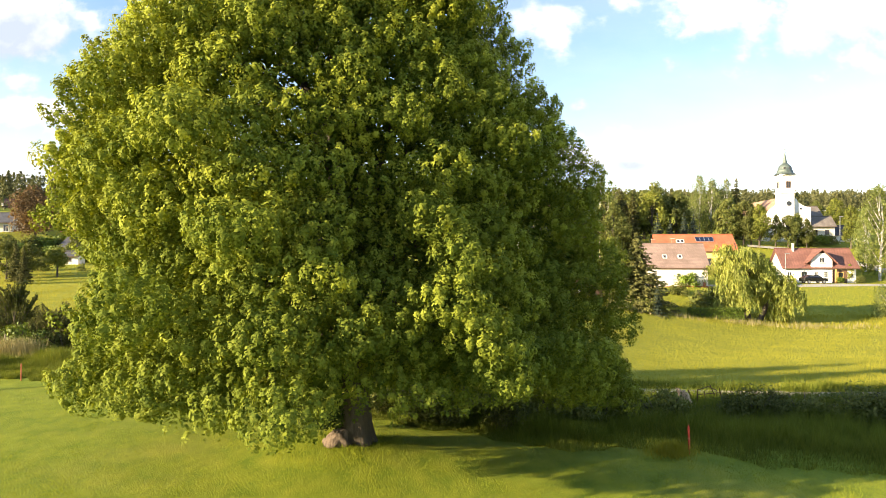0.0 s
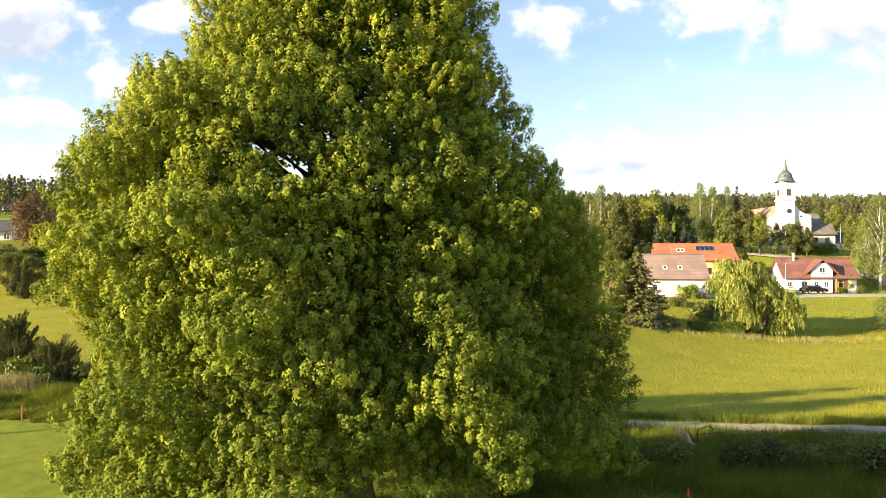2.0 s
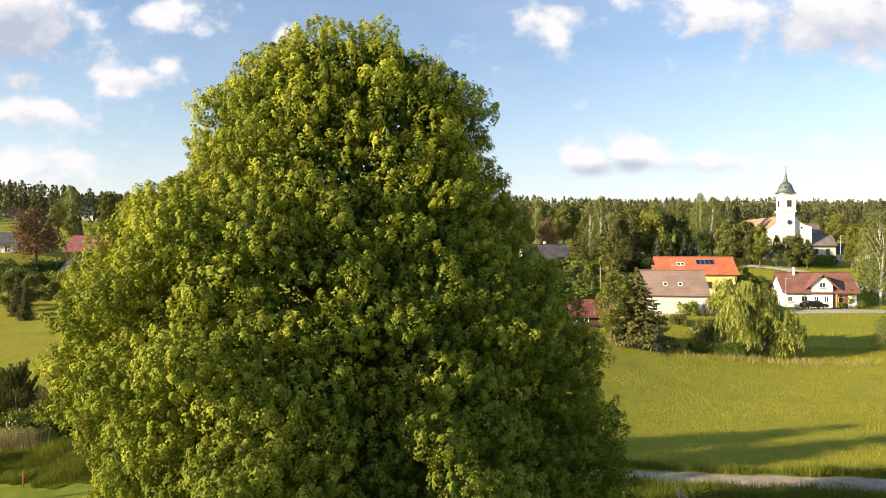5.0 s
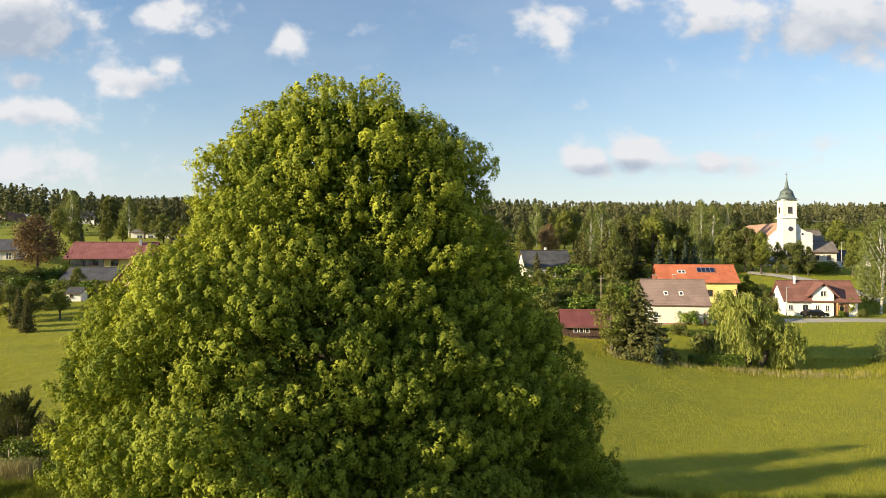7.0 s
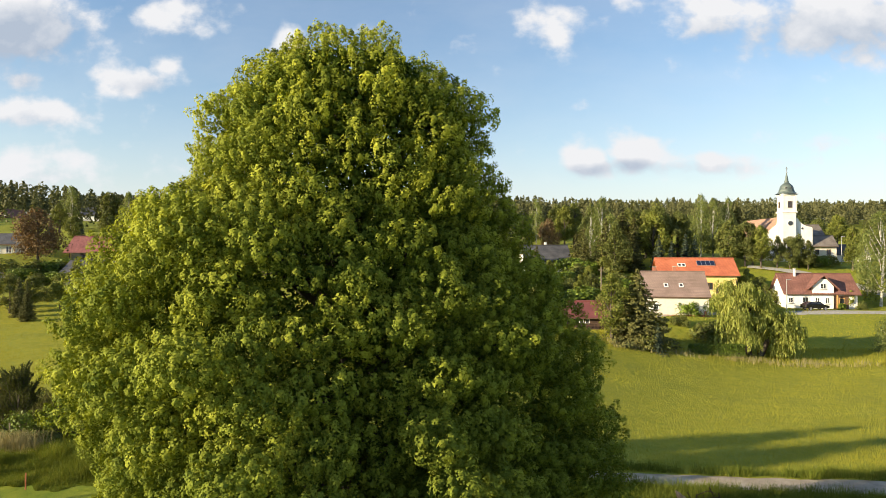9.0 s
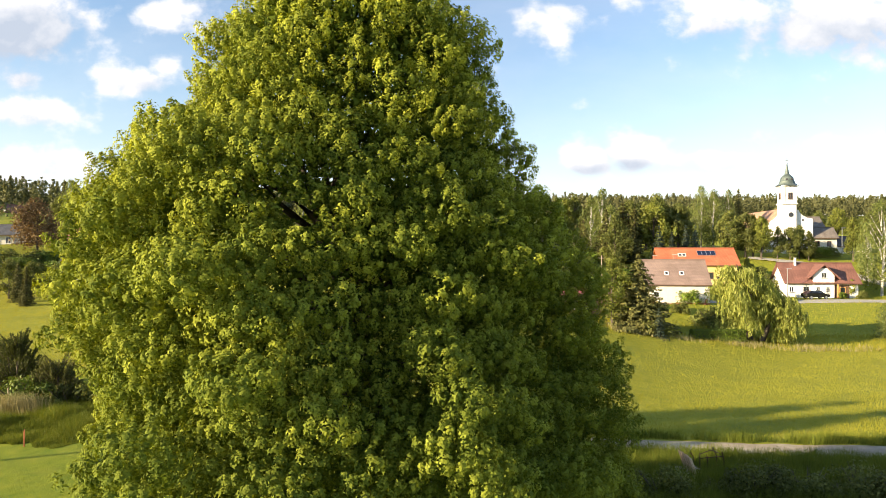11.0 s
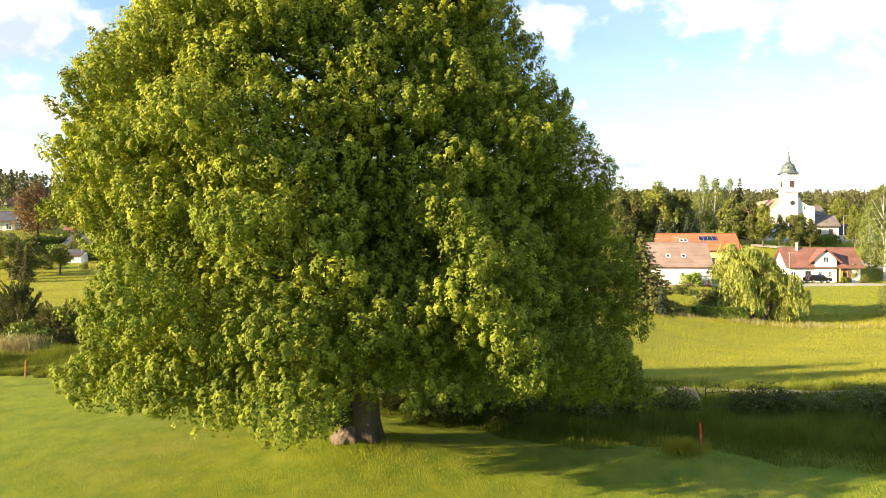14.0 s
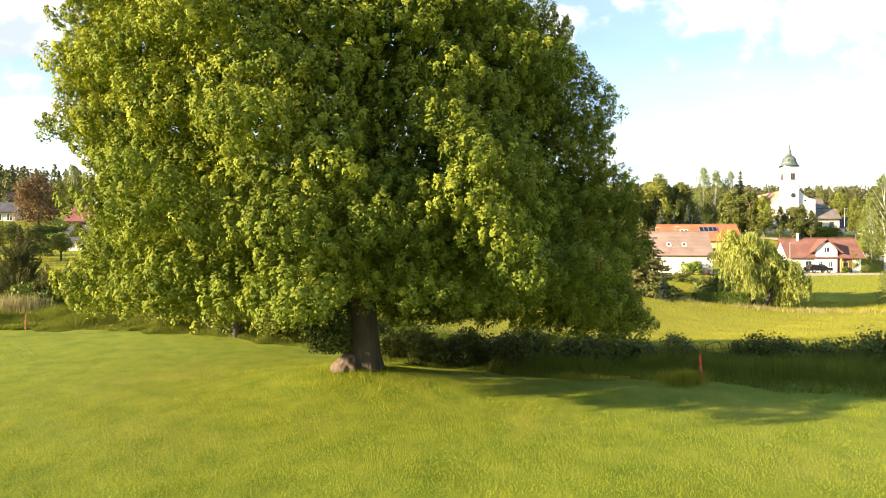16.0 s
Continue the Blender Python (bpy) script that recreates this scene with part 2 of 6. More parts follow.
NEEDLE_BLUE = foliage("needles_blue_spruce", (0.040, 0.062, 0.044), (0.100, 0.130, 0.090), (1.1, 1.1, 0.8), 0.15, 0.4, 0.15)
NEEDLE_PINE = foliage("needles_pine", (0.050, 0.062, 0.018), (0.110, 0.118, 0.036), (1.2, 1.2, 0.6), 0.06, 0.4, 0.15)
NEEDLE_OLIVE = foliage("needles_pale_pine", (0.090, 0.098, 0.032), (0.190, 0.185, 0.066), (1.2, 1.2, 0.6), 0.06, 0.4, 0.15)
FOREST = foliage("forest_foliage", (0.066, 0.074, 0.036), (0.150, 0.152, 0.070), (1.2, 1.2, 0.6), 0.08, 0.05, 0.2)
LAWN_BLADES = foliage("lawn_blades", (0.180, 0.222, 0.019), (0.236, 0.266, 0.029), (1.2, 1.1, 0.5), 0.1, 0.9, 0.35)
TALL_BLADES = foliage("tall_grass_blades", (0.082, 0.118, 0.016), (0.165, 0.185, 0.032), (1.2, 1.1, 0.5), 0.1, 0.5, 0.35)
HAY_BLADES = foliage("meadow_blades", (0.270, 0.270, 0.034), (0.325, 0.312, 0.044), (1.2, 1.1, 0.5), 0.1, 0.25, 0.4)
REED = foliage("dry_reed_blades", (0.260, 0.235, 0.110), (0.430, 0.385, 0.210), (1.1, 1.0, 0.7), 0.1, 0.5, 0.2)
BARK = surface("linden_bark", (0.028, 0.022, 0.016), (0.085, 0.068, 0.048), 2.2, 22.0, 0.95, bump=1.0, stretch=(1, 1, 0.22))
BURL = surface("pale_bark_burl", (0.055, 0.040, 0.028), (0.175, 0.130, 0.092), 9.0, 30.0, 0.95, bump=1.0, stretch=(1, 1, 0.4))
BARK_FAR = surface("bark", (0.040, 0.032, 0.024), (0.120, 0.095, 0.070), 1.5, 12.0, 0.95, bump=0.5, stretch=(1, 1, 0.3))
BARK_BIRCH = surface("birch_bark", (0.180, 0.170, 0.150), (0.620, 0.600, 0.550), 1.8, 10.0, 0.8, bump=0.3, stretch=(1, 1, 2.0))
GRAVEL = surface("gravel", (0.230, 0.180, 0.125), (0.450, 0.375, 0.275), 0.9, 16.0, 0.95, bump=1.0)
ROADWAY = surface("pale_road", (0.300, 0.285, 0.260), (0.440, 0.420, 0.390), 0.8, 14.0, 0.9, bump=0.4)
WHITE = surface("white_render", (0.640, 0.630, 0.600), (0.800, 0.790, 0.760), 0.6, 9.0, 0.9, bump=0.2)
CREAM = surface("cream_render", (0.620, 0.575, 0.480), (0.740, 0.695, 0.600), 0.6, 9.0, 0.9, bump=0.2)
YELLOW = surface("yellow_render", (0.620, 0.480, 0.160), (0.740, 0.600, 0.260), 0.6, 9.0, 0.9, bump=0.2)
PINK = surface("pink_render", (0.520, 0.330, 0.250), (0.660, 0.450, 0.360), 0.6, 9.0, 0.9, bump=0.2)
GREY_WALL = surface("grey_render", (0.300, 0.290, 0.270), (0.460, 0.450, 0.420), 0.6, 9.0, 0.9, bump=0.2)
ORANGE_TILE = tiled("orange_roof_tiles", (0.420, 0.110, 0.048), (0.580, 0.185, 0.085))
BROWN_TILE = tiled("brown_roof_tiles", (0.215, 0.150, 0.122), (0.330, 0.235, 0.195))
TAN_TILE = tiled("tan_roof_tiles", (0.330, 0.190, 0.120), (0.460, 0.280, 0.185))
RUST_TILE = tiled("rust_red_roof_tiles", (0.155, 0.070, 0.052), (0.255, 0.115, 0.088))
RED_TILE = tiled("red_roof_tiles", (0.240, 0.075, 0.066), (0.350, 0.130, 0.115))
SLATE = tiled("dark_slate_roof", (0.045, 0.046, 0.052), (0.110, 0.110, 0.118))
GREY_TILE = tiled("grey_brown_roof_tiles", (0.130, 0.110, 0.095), (0.230, 0.200, 0.175))
RED_SHEET = surface("red_sheet_roof", (0.120, 0.038, 0.034), (0.190, 0.062, 0.054), 0.6, 6.0, 0.5, bump=0.1)
COPPER = surface("weathered_copper", (0.050, 0.068, 0.064), (0.130, 0.165, 0.150), 0.8, 7.0, 0.55, 0.0, bump=0.2)
DARK_WOOD = surface("dark_stained_boards", (0.035, 0.020, 0.013), (0.100, 0.055, 0.034), 1.4, 14.0, 0.7, bump=0.4, stretch=(1, 1, 0.25))
OLD_WOOD = surface("weathered_wood", (0.200, 0.160, 0.110), (0.420, 0.350, 0.260), 2.0, 18.0, 0.9, bump=0.6, stretch=(1, 1, 0.2))
TAN_WOOD = surface("tan_planks", (0.320, 0.200, 0.100), (0.520, 0.350, 0.190), 2.0, 16.0, 0.8, bump=0.5, stretch=(0.2, 1, 1))
STAKE_RED = surface("red_paint", (0.550, 0.040, 0.020), (0.720, 0.075, 0.035), 6.0, 40.0, 0.6, bump=0.2)
STAKE_ORANGE = surface("faded_orange_paint", (0.500, 0.130, 0.050), (0.640, 0.220, 0.100), 6.0, 40.0, 0.7, bump=0.2)
IRON = surface("rusty_iron", (0.050, 0.030, 0.022), (0.140, 0.075, 0.045), 5.0, 40.0, 0.8, 0.4, bump=0.5)
METAL = surface("galvanised_metal", (0.380, 0.385, 0.390), (0.520, 0.525, 0.530), 2.0, 20.0, 0.45, 0.7, bump=0.1)
BRICKWORK = surface("red_brick", (0.240, 0.085, 0.050), (0.380, 0.150, 0.095), 1.2, 8.0, 0.9, bump=0.4)
FRAME_WHITE = surface("white_frame_paint", (0.720, 0.720, 0.700), (0.820, 0.820, 0.800), 4.0, 30.0, 0.5, bump=0.0)
FRAME_BROWN = surface("brown_frame_paint", (0.090, 0.050, 0.028), (0.150, 0.085, 0.050), 4.0, 30.0, 0.6, bump=0.0)
DOOR_WOOD = surface("amber_door_wood", (0.380, 0.200, 0.060), (0.520, 0.300, 0.110), 2.0, 20.0, 0.6, bump=0.2, stretch=(1, 1, 0.2))
CAR_PAINT = surface("black_car_paint", (0.010, 0.010, 0.012), (0.018, 0.018, 0.020), 1.0, 30.0, 0.18, 0.2, bump=0.0)
RUBBER = surface("tyre_rubber", (0.012, 0.012, 0.012), (0.024, 0.024, 0.024), 8.0, 60.0, 0.9, bump=0.2)
ALLOY = surface("alloy_wheel", (0.420, 0.420, 0.430), (0.520, 0.520, 0.530), 4.0, 40.0, 0.35, 0.8, bump=0.0)
PANE = glassy("window_glass", (0.030, 0.035, 0.042))
SOLAR = glassy("solar_cells", (0.012, 0.018, 0.045))
LAMP_GLASS = glassy("headlight_glass", (0.55, 0.55, 0.52))


# ---- mesh helpers ----
def sheet(name, verts, faces, material, parent=None, label="", smooth=False, attr=None, uv=None):
    """A mesh object from arrays: verts (n, 3), faces (m, 3 or 4)."""
    verts, faces = np.asarray(verts, dtype=np.float32), np.asarray(faces, dtype=np.int32)
    me = bpy.data.meshes.new(name)
    k = faces.shape[1]
    me.vertices.add(len(verts))
    me.vertices.foreach_set("co", verts.ravel())
    me.loops.add(faces.size)
    me.loops.foreach_set("vertex_index", faces.ravel())
    me.polygons.add(len(faces))
    me.polygons.foreach_set("loop_start", np.arange(0, faces.size, k, dtype=np.int32))
    if smooth:
        me.polygons.foreach_set("use_smooth", np.ones(len(faces), dtype=bool))
    if attr is not None:
        key, domain, values = attr
        a = me.attributes.new(key, "FLOAT", domain)
        a.data.foreach_set("value", np.asarray(values, dtype=np.float32))
    me.update(calc_edges=True)
    me.materials.append(material)
    ob = new(name, me)
    if parent is not None:
        ob.parent = parent
    if label:
        ob["label"] = label
    return ob


def part(name, bm, material, parent=None, label="", smooth=False):
    """Links a bmesh as one mesh object under a thing or part."""
    me = bpy.data.meshes.new(name)
    bmesh.ops.recalc_face_normals(bm, faces=bm.faces)
    if smooth:
        for f in bm.faces:
            f.smooth = True
    bm.to_mesh(me)
    bm.free()
    me.materials.append(material)
    ob = new(name, me)
    if parent is not None:
        ob.parent = parent
    if label:
        ob["label"] = label
    return ob


def thing(name, label, category, group="", kind="", at=None):
    ob = new(name)
    ob.empty_display_size = 0.3
    if at is not None:
        ob.matrix_basis = at
    return tagged(ob, label, category, group, kind)


def box(bm, x0, x1, y0, y1, z0, z1, bevel=0.0, turn=None):
    m = Matrix.Translation(((x0 + x1) / 2, (y0 + y1) / 2, (z0 + z1) / 2)) @ Matrix.Diagonal((x1 - x0, y1 - y0, z1 - z0, 1))
    if turn is not None:
        m = turn @ m
    made = bmesh.ops.create_cube(bm, size=1.0, matrix=m)
    if bevel:
        edges = list({e for v in made["verts"] for e in v.link_edges})
        bmesh.ops.bevel(bm, geom=edges, offset=bevel, segments=1, affect="EDGES")
    return bm


def cone(bm, r0, r1, z0, z1, sides=12, x=0.0, y=0.0):
    bmesh.ops.create_cone(bm, cap_ends=True, segments=sides, radius1=r0, radius2=max(r1, 1e-4), depth=z1 - z0,
                          matrix=Matrix.Translation((x, y, (z0 + z1) / 2)))
    return bm


def tube(points, radii, sides=8):
    """Verts and quads of a tapered tube along points."""
    points = [Vector(p) for p in points]
    vs, fs = [], []
    for i, p in enumerate(points):
        d = (points[min(i + 1, len(points) - 1)] - points[max(i - 1, 0)]).normalized()
        a = d.orthogonal().normalized() if abs(d.z) < 0.98 else Vector((1, 0, 0))
        a = (a - d * a.dot(d)).normalized()
        b = d.cross(a)
        for k in range(sides):
            t = 2 * math.pi * k / sides
            vs.append(p + (a * math.cos(t) + b * math.sin(t)) * radii[i])
    for i in range(len(points) - 1):
        for k in range(sides):
            j, n = i * sides, (k + 1) % sides
            fs.append((j + k, j + n, j + sides + n, j + sides + k))
    return [tuple(v) for v in vs], fs


def unit(a):
    return a / np.maximum(np.linalg.norm(a, axis=-1, keepdims=True), 1e-9)


def leaf_cards(rng, places, normals, size, slim=0.8, fold=0.22):
    """One folded pointed leaf at each place: verts (4n, 3), quads (n, 4)."""
    n = len(places)
    normals = unit(normals)
    spin = unit(np.cross(normals, rng.normal(size=(n, 3))))
    side = np.cross(normals, spin)
    s = (size * rng.uniform(0.7, 1.3, n))[:, None]
    v = np.empty((n, 4, 3))
    v[:, 0] = places - spin * s * 0.5
    v[:, 1] = places + side * s * 0.5 * slim + normals * s * fold - spin * s * 0.08
    v[:, 2] = places + spin * s * 0.55
    v[:, 3] = places - side * s * 0.5 * slim + normals * s * fold - spin * s * 0.08
    return v.reshape(-1, 3), np.arange(4 * n).reshape(n, 4)


def small_leaves(rng, places, normals, size):
    """One small pointed leaf, a single triangle, at each place: verts (3n, 3), triangles (n, 3)."""
    n = len(places)
    normals = unit(normals)
    spin = unit(np.cross(normals, rng.normal(size=(n, 3))))
    side = np.cross(normals, spin)
    s = (size * rng.uniform(0.75, 1.25, n))[:, None]
    v = np.empty((n, 3, 3))
    v[:, 0] = places - spin * s * 0.45 + side * s * 0.5
    v[:, 1] = places - spin * s * 0.45 - side * s * 0.5
    v[:, 2] = places + spin * s * 0.75
    return v.reshape(-1, 3), np.arange(3 * n).reshape(n, 3)


def blades(rng, x, y, z, height, width, lean=0.35):
    """Grass blades as single tapering triangles."""
    n = len(x)
    a = rng.uniform(0, 2 * math.pi, n)
    h = height * rng.uniform(0.6, 1.25, n)
    lx, ly = rng.normal(0, lean, n) * h, rng.normal(0, lean, n) * h
    v = np.empty((n, 3, 3))
    v[:, 0] = np.c_[x - np.cos(a) * width, y - np.sin(a) * width, z - 0.01]
    v[:, 1] = np.c_[x + np.cos(a) * width, y + np.sin(a) * width, z - 0.01]
    v[:, 2] = np.c_[x + lx, y + ly, z + h]
    return v.reshape(-1, 3), np.arange(3 * n).reshape(n, 3)


def smooth_step(a, b, x):
    t = np.clip((x - a) / (b - a), 0, 1)
    return t * t * (3 - 2 * t)


def ripple(x, y, s, seed=0.0):
    """Cheap smooth noise from crossed sines, about -1 to 1."""
    return (np.sin(x / s + 1.7 + seed) * np.cos(y / s * 1.13 - 0.6 + seed) + 0.6 * np.sin((x * 0.7 + y) / s * 1.9 + seed * 2) + 0.4 * np.cos((x - y * 0.8) / s * 3.1)) / 2.0


# ---- ground ----
RIGHT_Y = [-200, 17, 24, 29, 34, 50, 66, 80, 88, 96, 103, 112, 120, 135, 146, 170, 250, 350, 450, 700, 1600]
RIGHT_Z = [0.0, -0.25, -1.1, -1.95, -2.15, -3.4, -4.3, -4.35, -3.6, -1.9, -1.0, -0.6, 0.8, 5.0, 7.0, 9.0, 18.0, 26.0, 30.0, 28.0, 22.0]
LEFT_Y = [-200, 28, 36, 60, 84, 100, 115, 130, 160, 200, 250, 350, 450, 700, 1600]
LEFT_Z = [0.0, 0.0, -0.3, 0.4, 1.8, 3.2, 4.6, 6.4, 10.0, 16.0, 21.0, 27.0, 30.0, 28.0, 22.0]


# level ground under the buildings: x, y, height, reach
PADS = [(20.5, 91.0, -1.6, 7), (67.6, 113.0, -0.85, 10), (37.0, 100.0, -0.75, 8), (47.0, 121.0, 1.1, 9), (25.0, 150.0, 4.2, 19), (-70.0, 135.0, 6.3, 10),
        (-63.0, 115.0, 3.8, 7), (-47.0, 105.0, 3.0, 6), (-56.5, 97.0, 2.9, 4), (-93.0, 129.0, 8.2, 9), (80.5, 152.0, 6.9, 10), (92.0, 155.0, 6.6, 9)]


def height(x, y):
    x, y = np.asarray(x, dtype=float), np.asarray(y, dtype=float)
    right, left = np.interp(y, RIGHT_Y, RIGHT_Z), np.interp(y, LEFT_Y, LEFT_Z)
    span = np.clip((y - 30) * 0.9, 0, 45)
    t = np.clip((x + 12) / (18 + span), 0, 1)
    z = left + (right - left) * t * t * (3 - 2 * t) + 2.0 * smooth_step(-110, -260, x) * smooth_step(150, 330, y)
    mound = 0.30 * np.exp(-((x + 2.5) ** 2 + (y - 16.7) ** 2) / 5.0)
    far = smooth_step(35, 120, y)
    z = z + 3.0 * smooth_step(-68, -84, x) * smooth_step(95, 112, y) * (1 - smooth_step(140, 200, y)) + ripple(x, y, 17.0) * 0.45 * far
    for px, py, pz, pr in PADS:
        w = np.exp(-(((x - px) ** 2 + (y - py) ** 2) / pr ** 2) ** 2)
        z = z * (1 - w) + pz * w
    return z + mound + ripple(x, y, 2.3) * 0.025


def ground_at(x, y):
    return float(height(x, y))


def spread(stops):
    return np.concatenate([np.arange(a, b, s) for a, b, s in stops])


gx = spread([(-1500, -300, 100), (-300, -60, 12), (-60, -24, 2), (-24, 30, 0.5), (30, 90, 2), (90, 300, 12), (300, 1501, 100)])
gy = spread([(-120, 2, 10), (2, 36, 0.5), (36, 120, 2), (120, 400, 10), (400, 2401, 100)])
GX, GY = np.meshgrid(gx, gy)
GZ = height(GX, GY)
nx, ny = len(gx), len(gy)
ids = np.arange(nx * ny).reshape(ny, nx)
quads = np.stack([ids[:-1, :-1], ids[:-1, 1:], ids[1:, 1:], ids[1:, :-1]], axis=-1).reshape(-1, 4)
edge_line = np.where(GX < -8, 27.5, np.where(GX > 4, 18.0, 23.0)) + ripple(GX, GY, 3.0) * 0.6
meadow = smooth_step(-1.0, 2.5, GY - edge_line) * 0.9
meadow = meadow * (1 - 0.4 * smooth_step(84, 96, GY))
ground = sheet("ground", np.c_[GX.ravel(), GY.ravel(), GZ.ravel()], quads, GRASSLAND, smooth=True, attr=("meadow", "POINT", meadow.ravel()))
tagged(ground, "mown green lawn falling into a yellow hay meadow with hills beyond", "ground", kind="structure")


def strip(name, points, widths, material, lift, label, category, step=0.5):
    """A road or track that follows the ground along a line of points."""
    pts = np.array(points, dtype=float)
    d = np.r_[0, np.cumsum(np.hypot(*np.diff(pts, axis=0).T))]
    t = np.arange(0, d[-1], step)
    x, y, w = np.interp(t, d, pts[:, 0]), np.interp(t, d, pts[:, 1]), np.interp(t, d, widths)
    tx, ty = np.gradient(x), np.gradient(y)
    n = np.hypot(tx, ty)
    ox, oy = -ty / n, tx / n
    cols = np.linspace(-0.5, 0.5, 7)
    vs = []
    for c in cols:
        ww = w * c + (abs(c) > 0.4) * np.sign(c) * 0.18 * ripple(t, t * 0.3, 0.7, c)
        px, py = x + ox * ww, y + oy * ww
        drop = np.where(abs(c) > 0.4, -0.05, 0.0)
        vs.append(np.c_[px, py, height(px, py) + lift + drop])
    v = np.stack(vs, axis=1)
    i = np.arange(v.shape[0] * 7).reshape(-1, 7)
    q = np.stack([i[:-1, :-1], i[:-1, 1:], i[1:, 1:], i[1:, :-1]], axis=-1).reshape(-1, 4)
    return tagged(sheet(name, v.reshape(-1, 3), q, material, smooth=True), label, category, kind="structure")


strip("path", [(7.5, 32.6), (10, 32.2), (13, 31.7), (19, 30.9), (26, 30.3), (36, 30.6), (60, 33)], [1.2, 1.6, 1.9, 2.2, 2.4, 2.4, 2.4], GRAVEL, 0.06,
      "pale gravel farm track crossing the meadow edge", "path")
strip("road", [(20, 95), (45, 103.5), (60, 106.5), (75, 106.0), (95, 104.0), (140, 96)], [4.2] * 6, ROADWAY, 0.08,
      "pale village road in front of the white house", "road", 1.0)
strip("road_west", [(-120, 113), (-92, 111.5), (-76, 109), (-69, 109), (-58, 106)], [4.0] * 5, ROADWAY, 0.08,
      "grey village lane between hedges", "road", 1.0)
strip("church_drive", [(86, 106), (84, 120), (80, 130), (66, 139)], [3.0] * 4, ROADWAY, 0.08,
      "narrow paved drive rising to the church", "drive", 1.0)


# ---- the big linden ----
TREE = Vector((-2.7, 16.7, 0.0))
# how far the crown reaches from its axis, by height, for a few bearings
REACH_Z = [0.8, 2.5, 4.5, 6.0, 8.0, 10.4, 11.1, 13.2, 14.2, 15.0, 15.4]
WEST = [5.5, 6.0, 5.7, 6.9, 6.9, 5.5, 4.2, 3.9, 2.5, 1.5, 0.3]
REACH = [
    (-180, WEST),
    (-138, [5.5, 6.1, 6.0, 6.5, 6.5, 5.5, 3.9, 2.9, 2.2, 1.4, 0.3]),
    (-95, [5.4, 6.6, 6.0, 5.5, 4.9, 3.6, 3.2, 2.6, 2.0, 1.2, 0.3]),
    (-70, [5.2, 6.0, 4.7, 3.9, 4.2, 3.1, 3.0, 2.6, 2.0, 1.2, 0.3]),
    (-48, [6.2, 6.3, 5.6, 4.9, 4.7, 3.5, 3.4, 3.1, 2.4, 1.5, 0.3]),
    (-22, [6.6, 5.9, 5.3, 5.4, 5.2, 4.4, 4.2, 3.7, 2.5, 1.4, 0.3]),
    (0, [7.3, 7.9, 7.7, 7.3, 6.3, 4.8, 4.5, 4.0, 2.7, 1.5, 0.3]),
    (90, [5.8, 6.4, 6.5, 6.3, 5.7, 4.5, 4.2, 3.3, 2.4, 1.4, 0.3]),
    (180, WEST),
]


def crown_reach(a, z):
    """How far the crown reaches from its axis at the bearing a and the height z."""
    a, z = np.broadcast_arrays(np.mod(np.asarray(a, dtype=float) + math.pi, 2 * math.pi) - math.pi, np.asarray(z, dtype=float))
    rows = np.stack([np.interp(z, REACH_Z, r) for _, r in REACH])
    marks = np.radians([d for d, _ in REACH])
    i = np.clip(np.searchsorted(marks, a, side="right") - 1, 0, len(marks) - 2)
    t = (a - marks[i]) / (marks[i + 1] - marks[i])
    t = t * t * (3 - 2 * t)
    low, high = np.take_along_axis(rows, i[None], 0)[0], np.take_along_axis(rows, i[None] + 1, 0)[0]
    return low + (high - low) * t


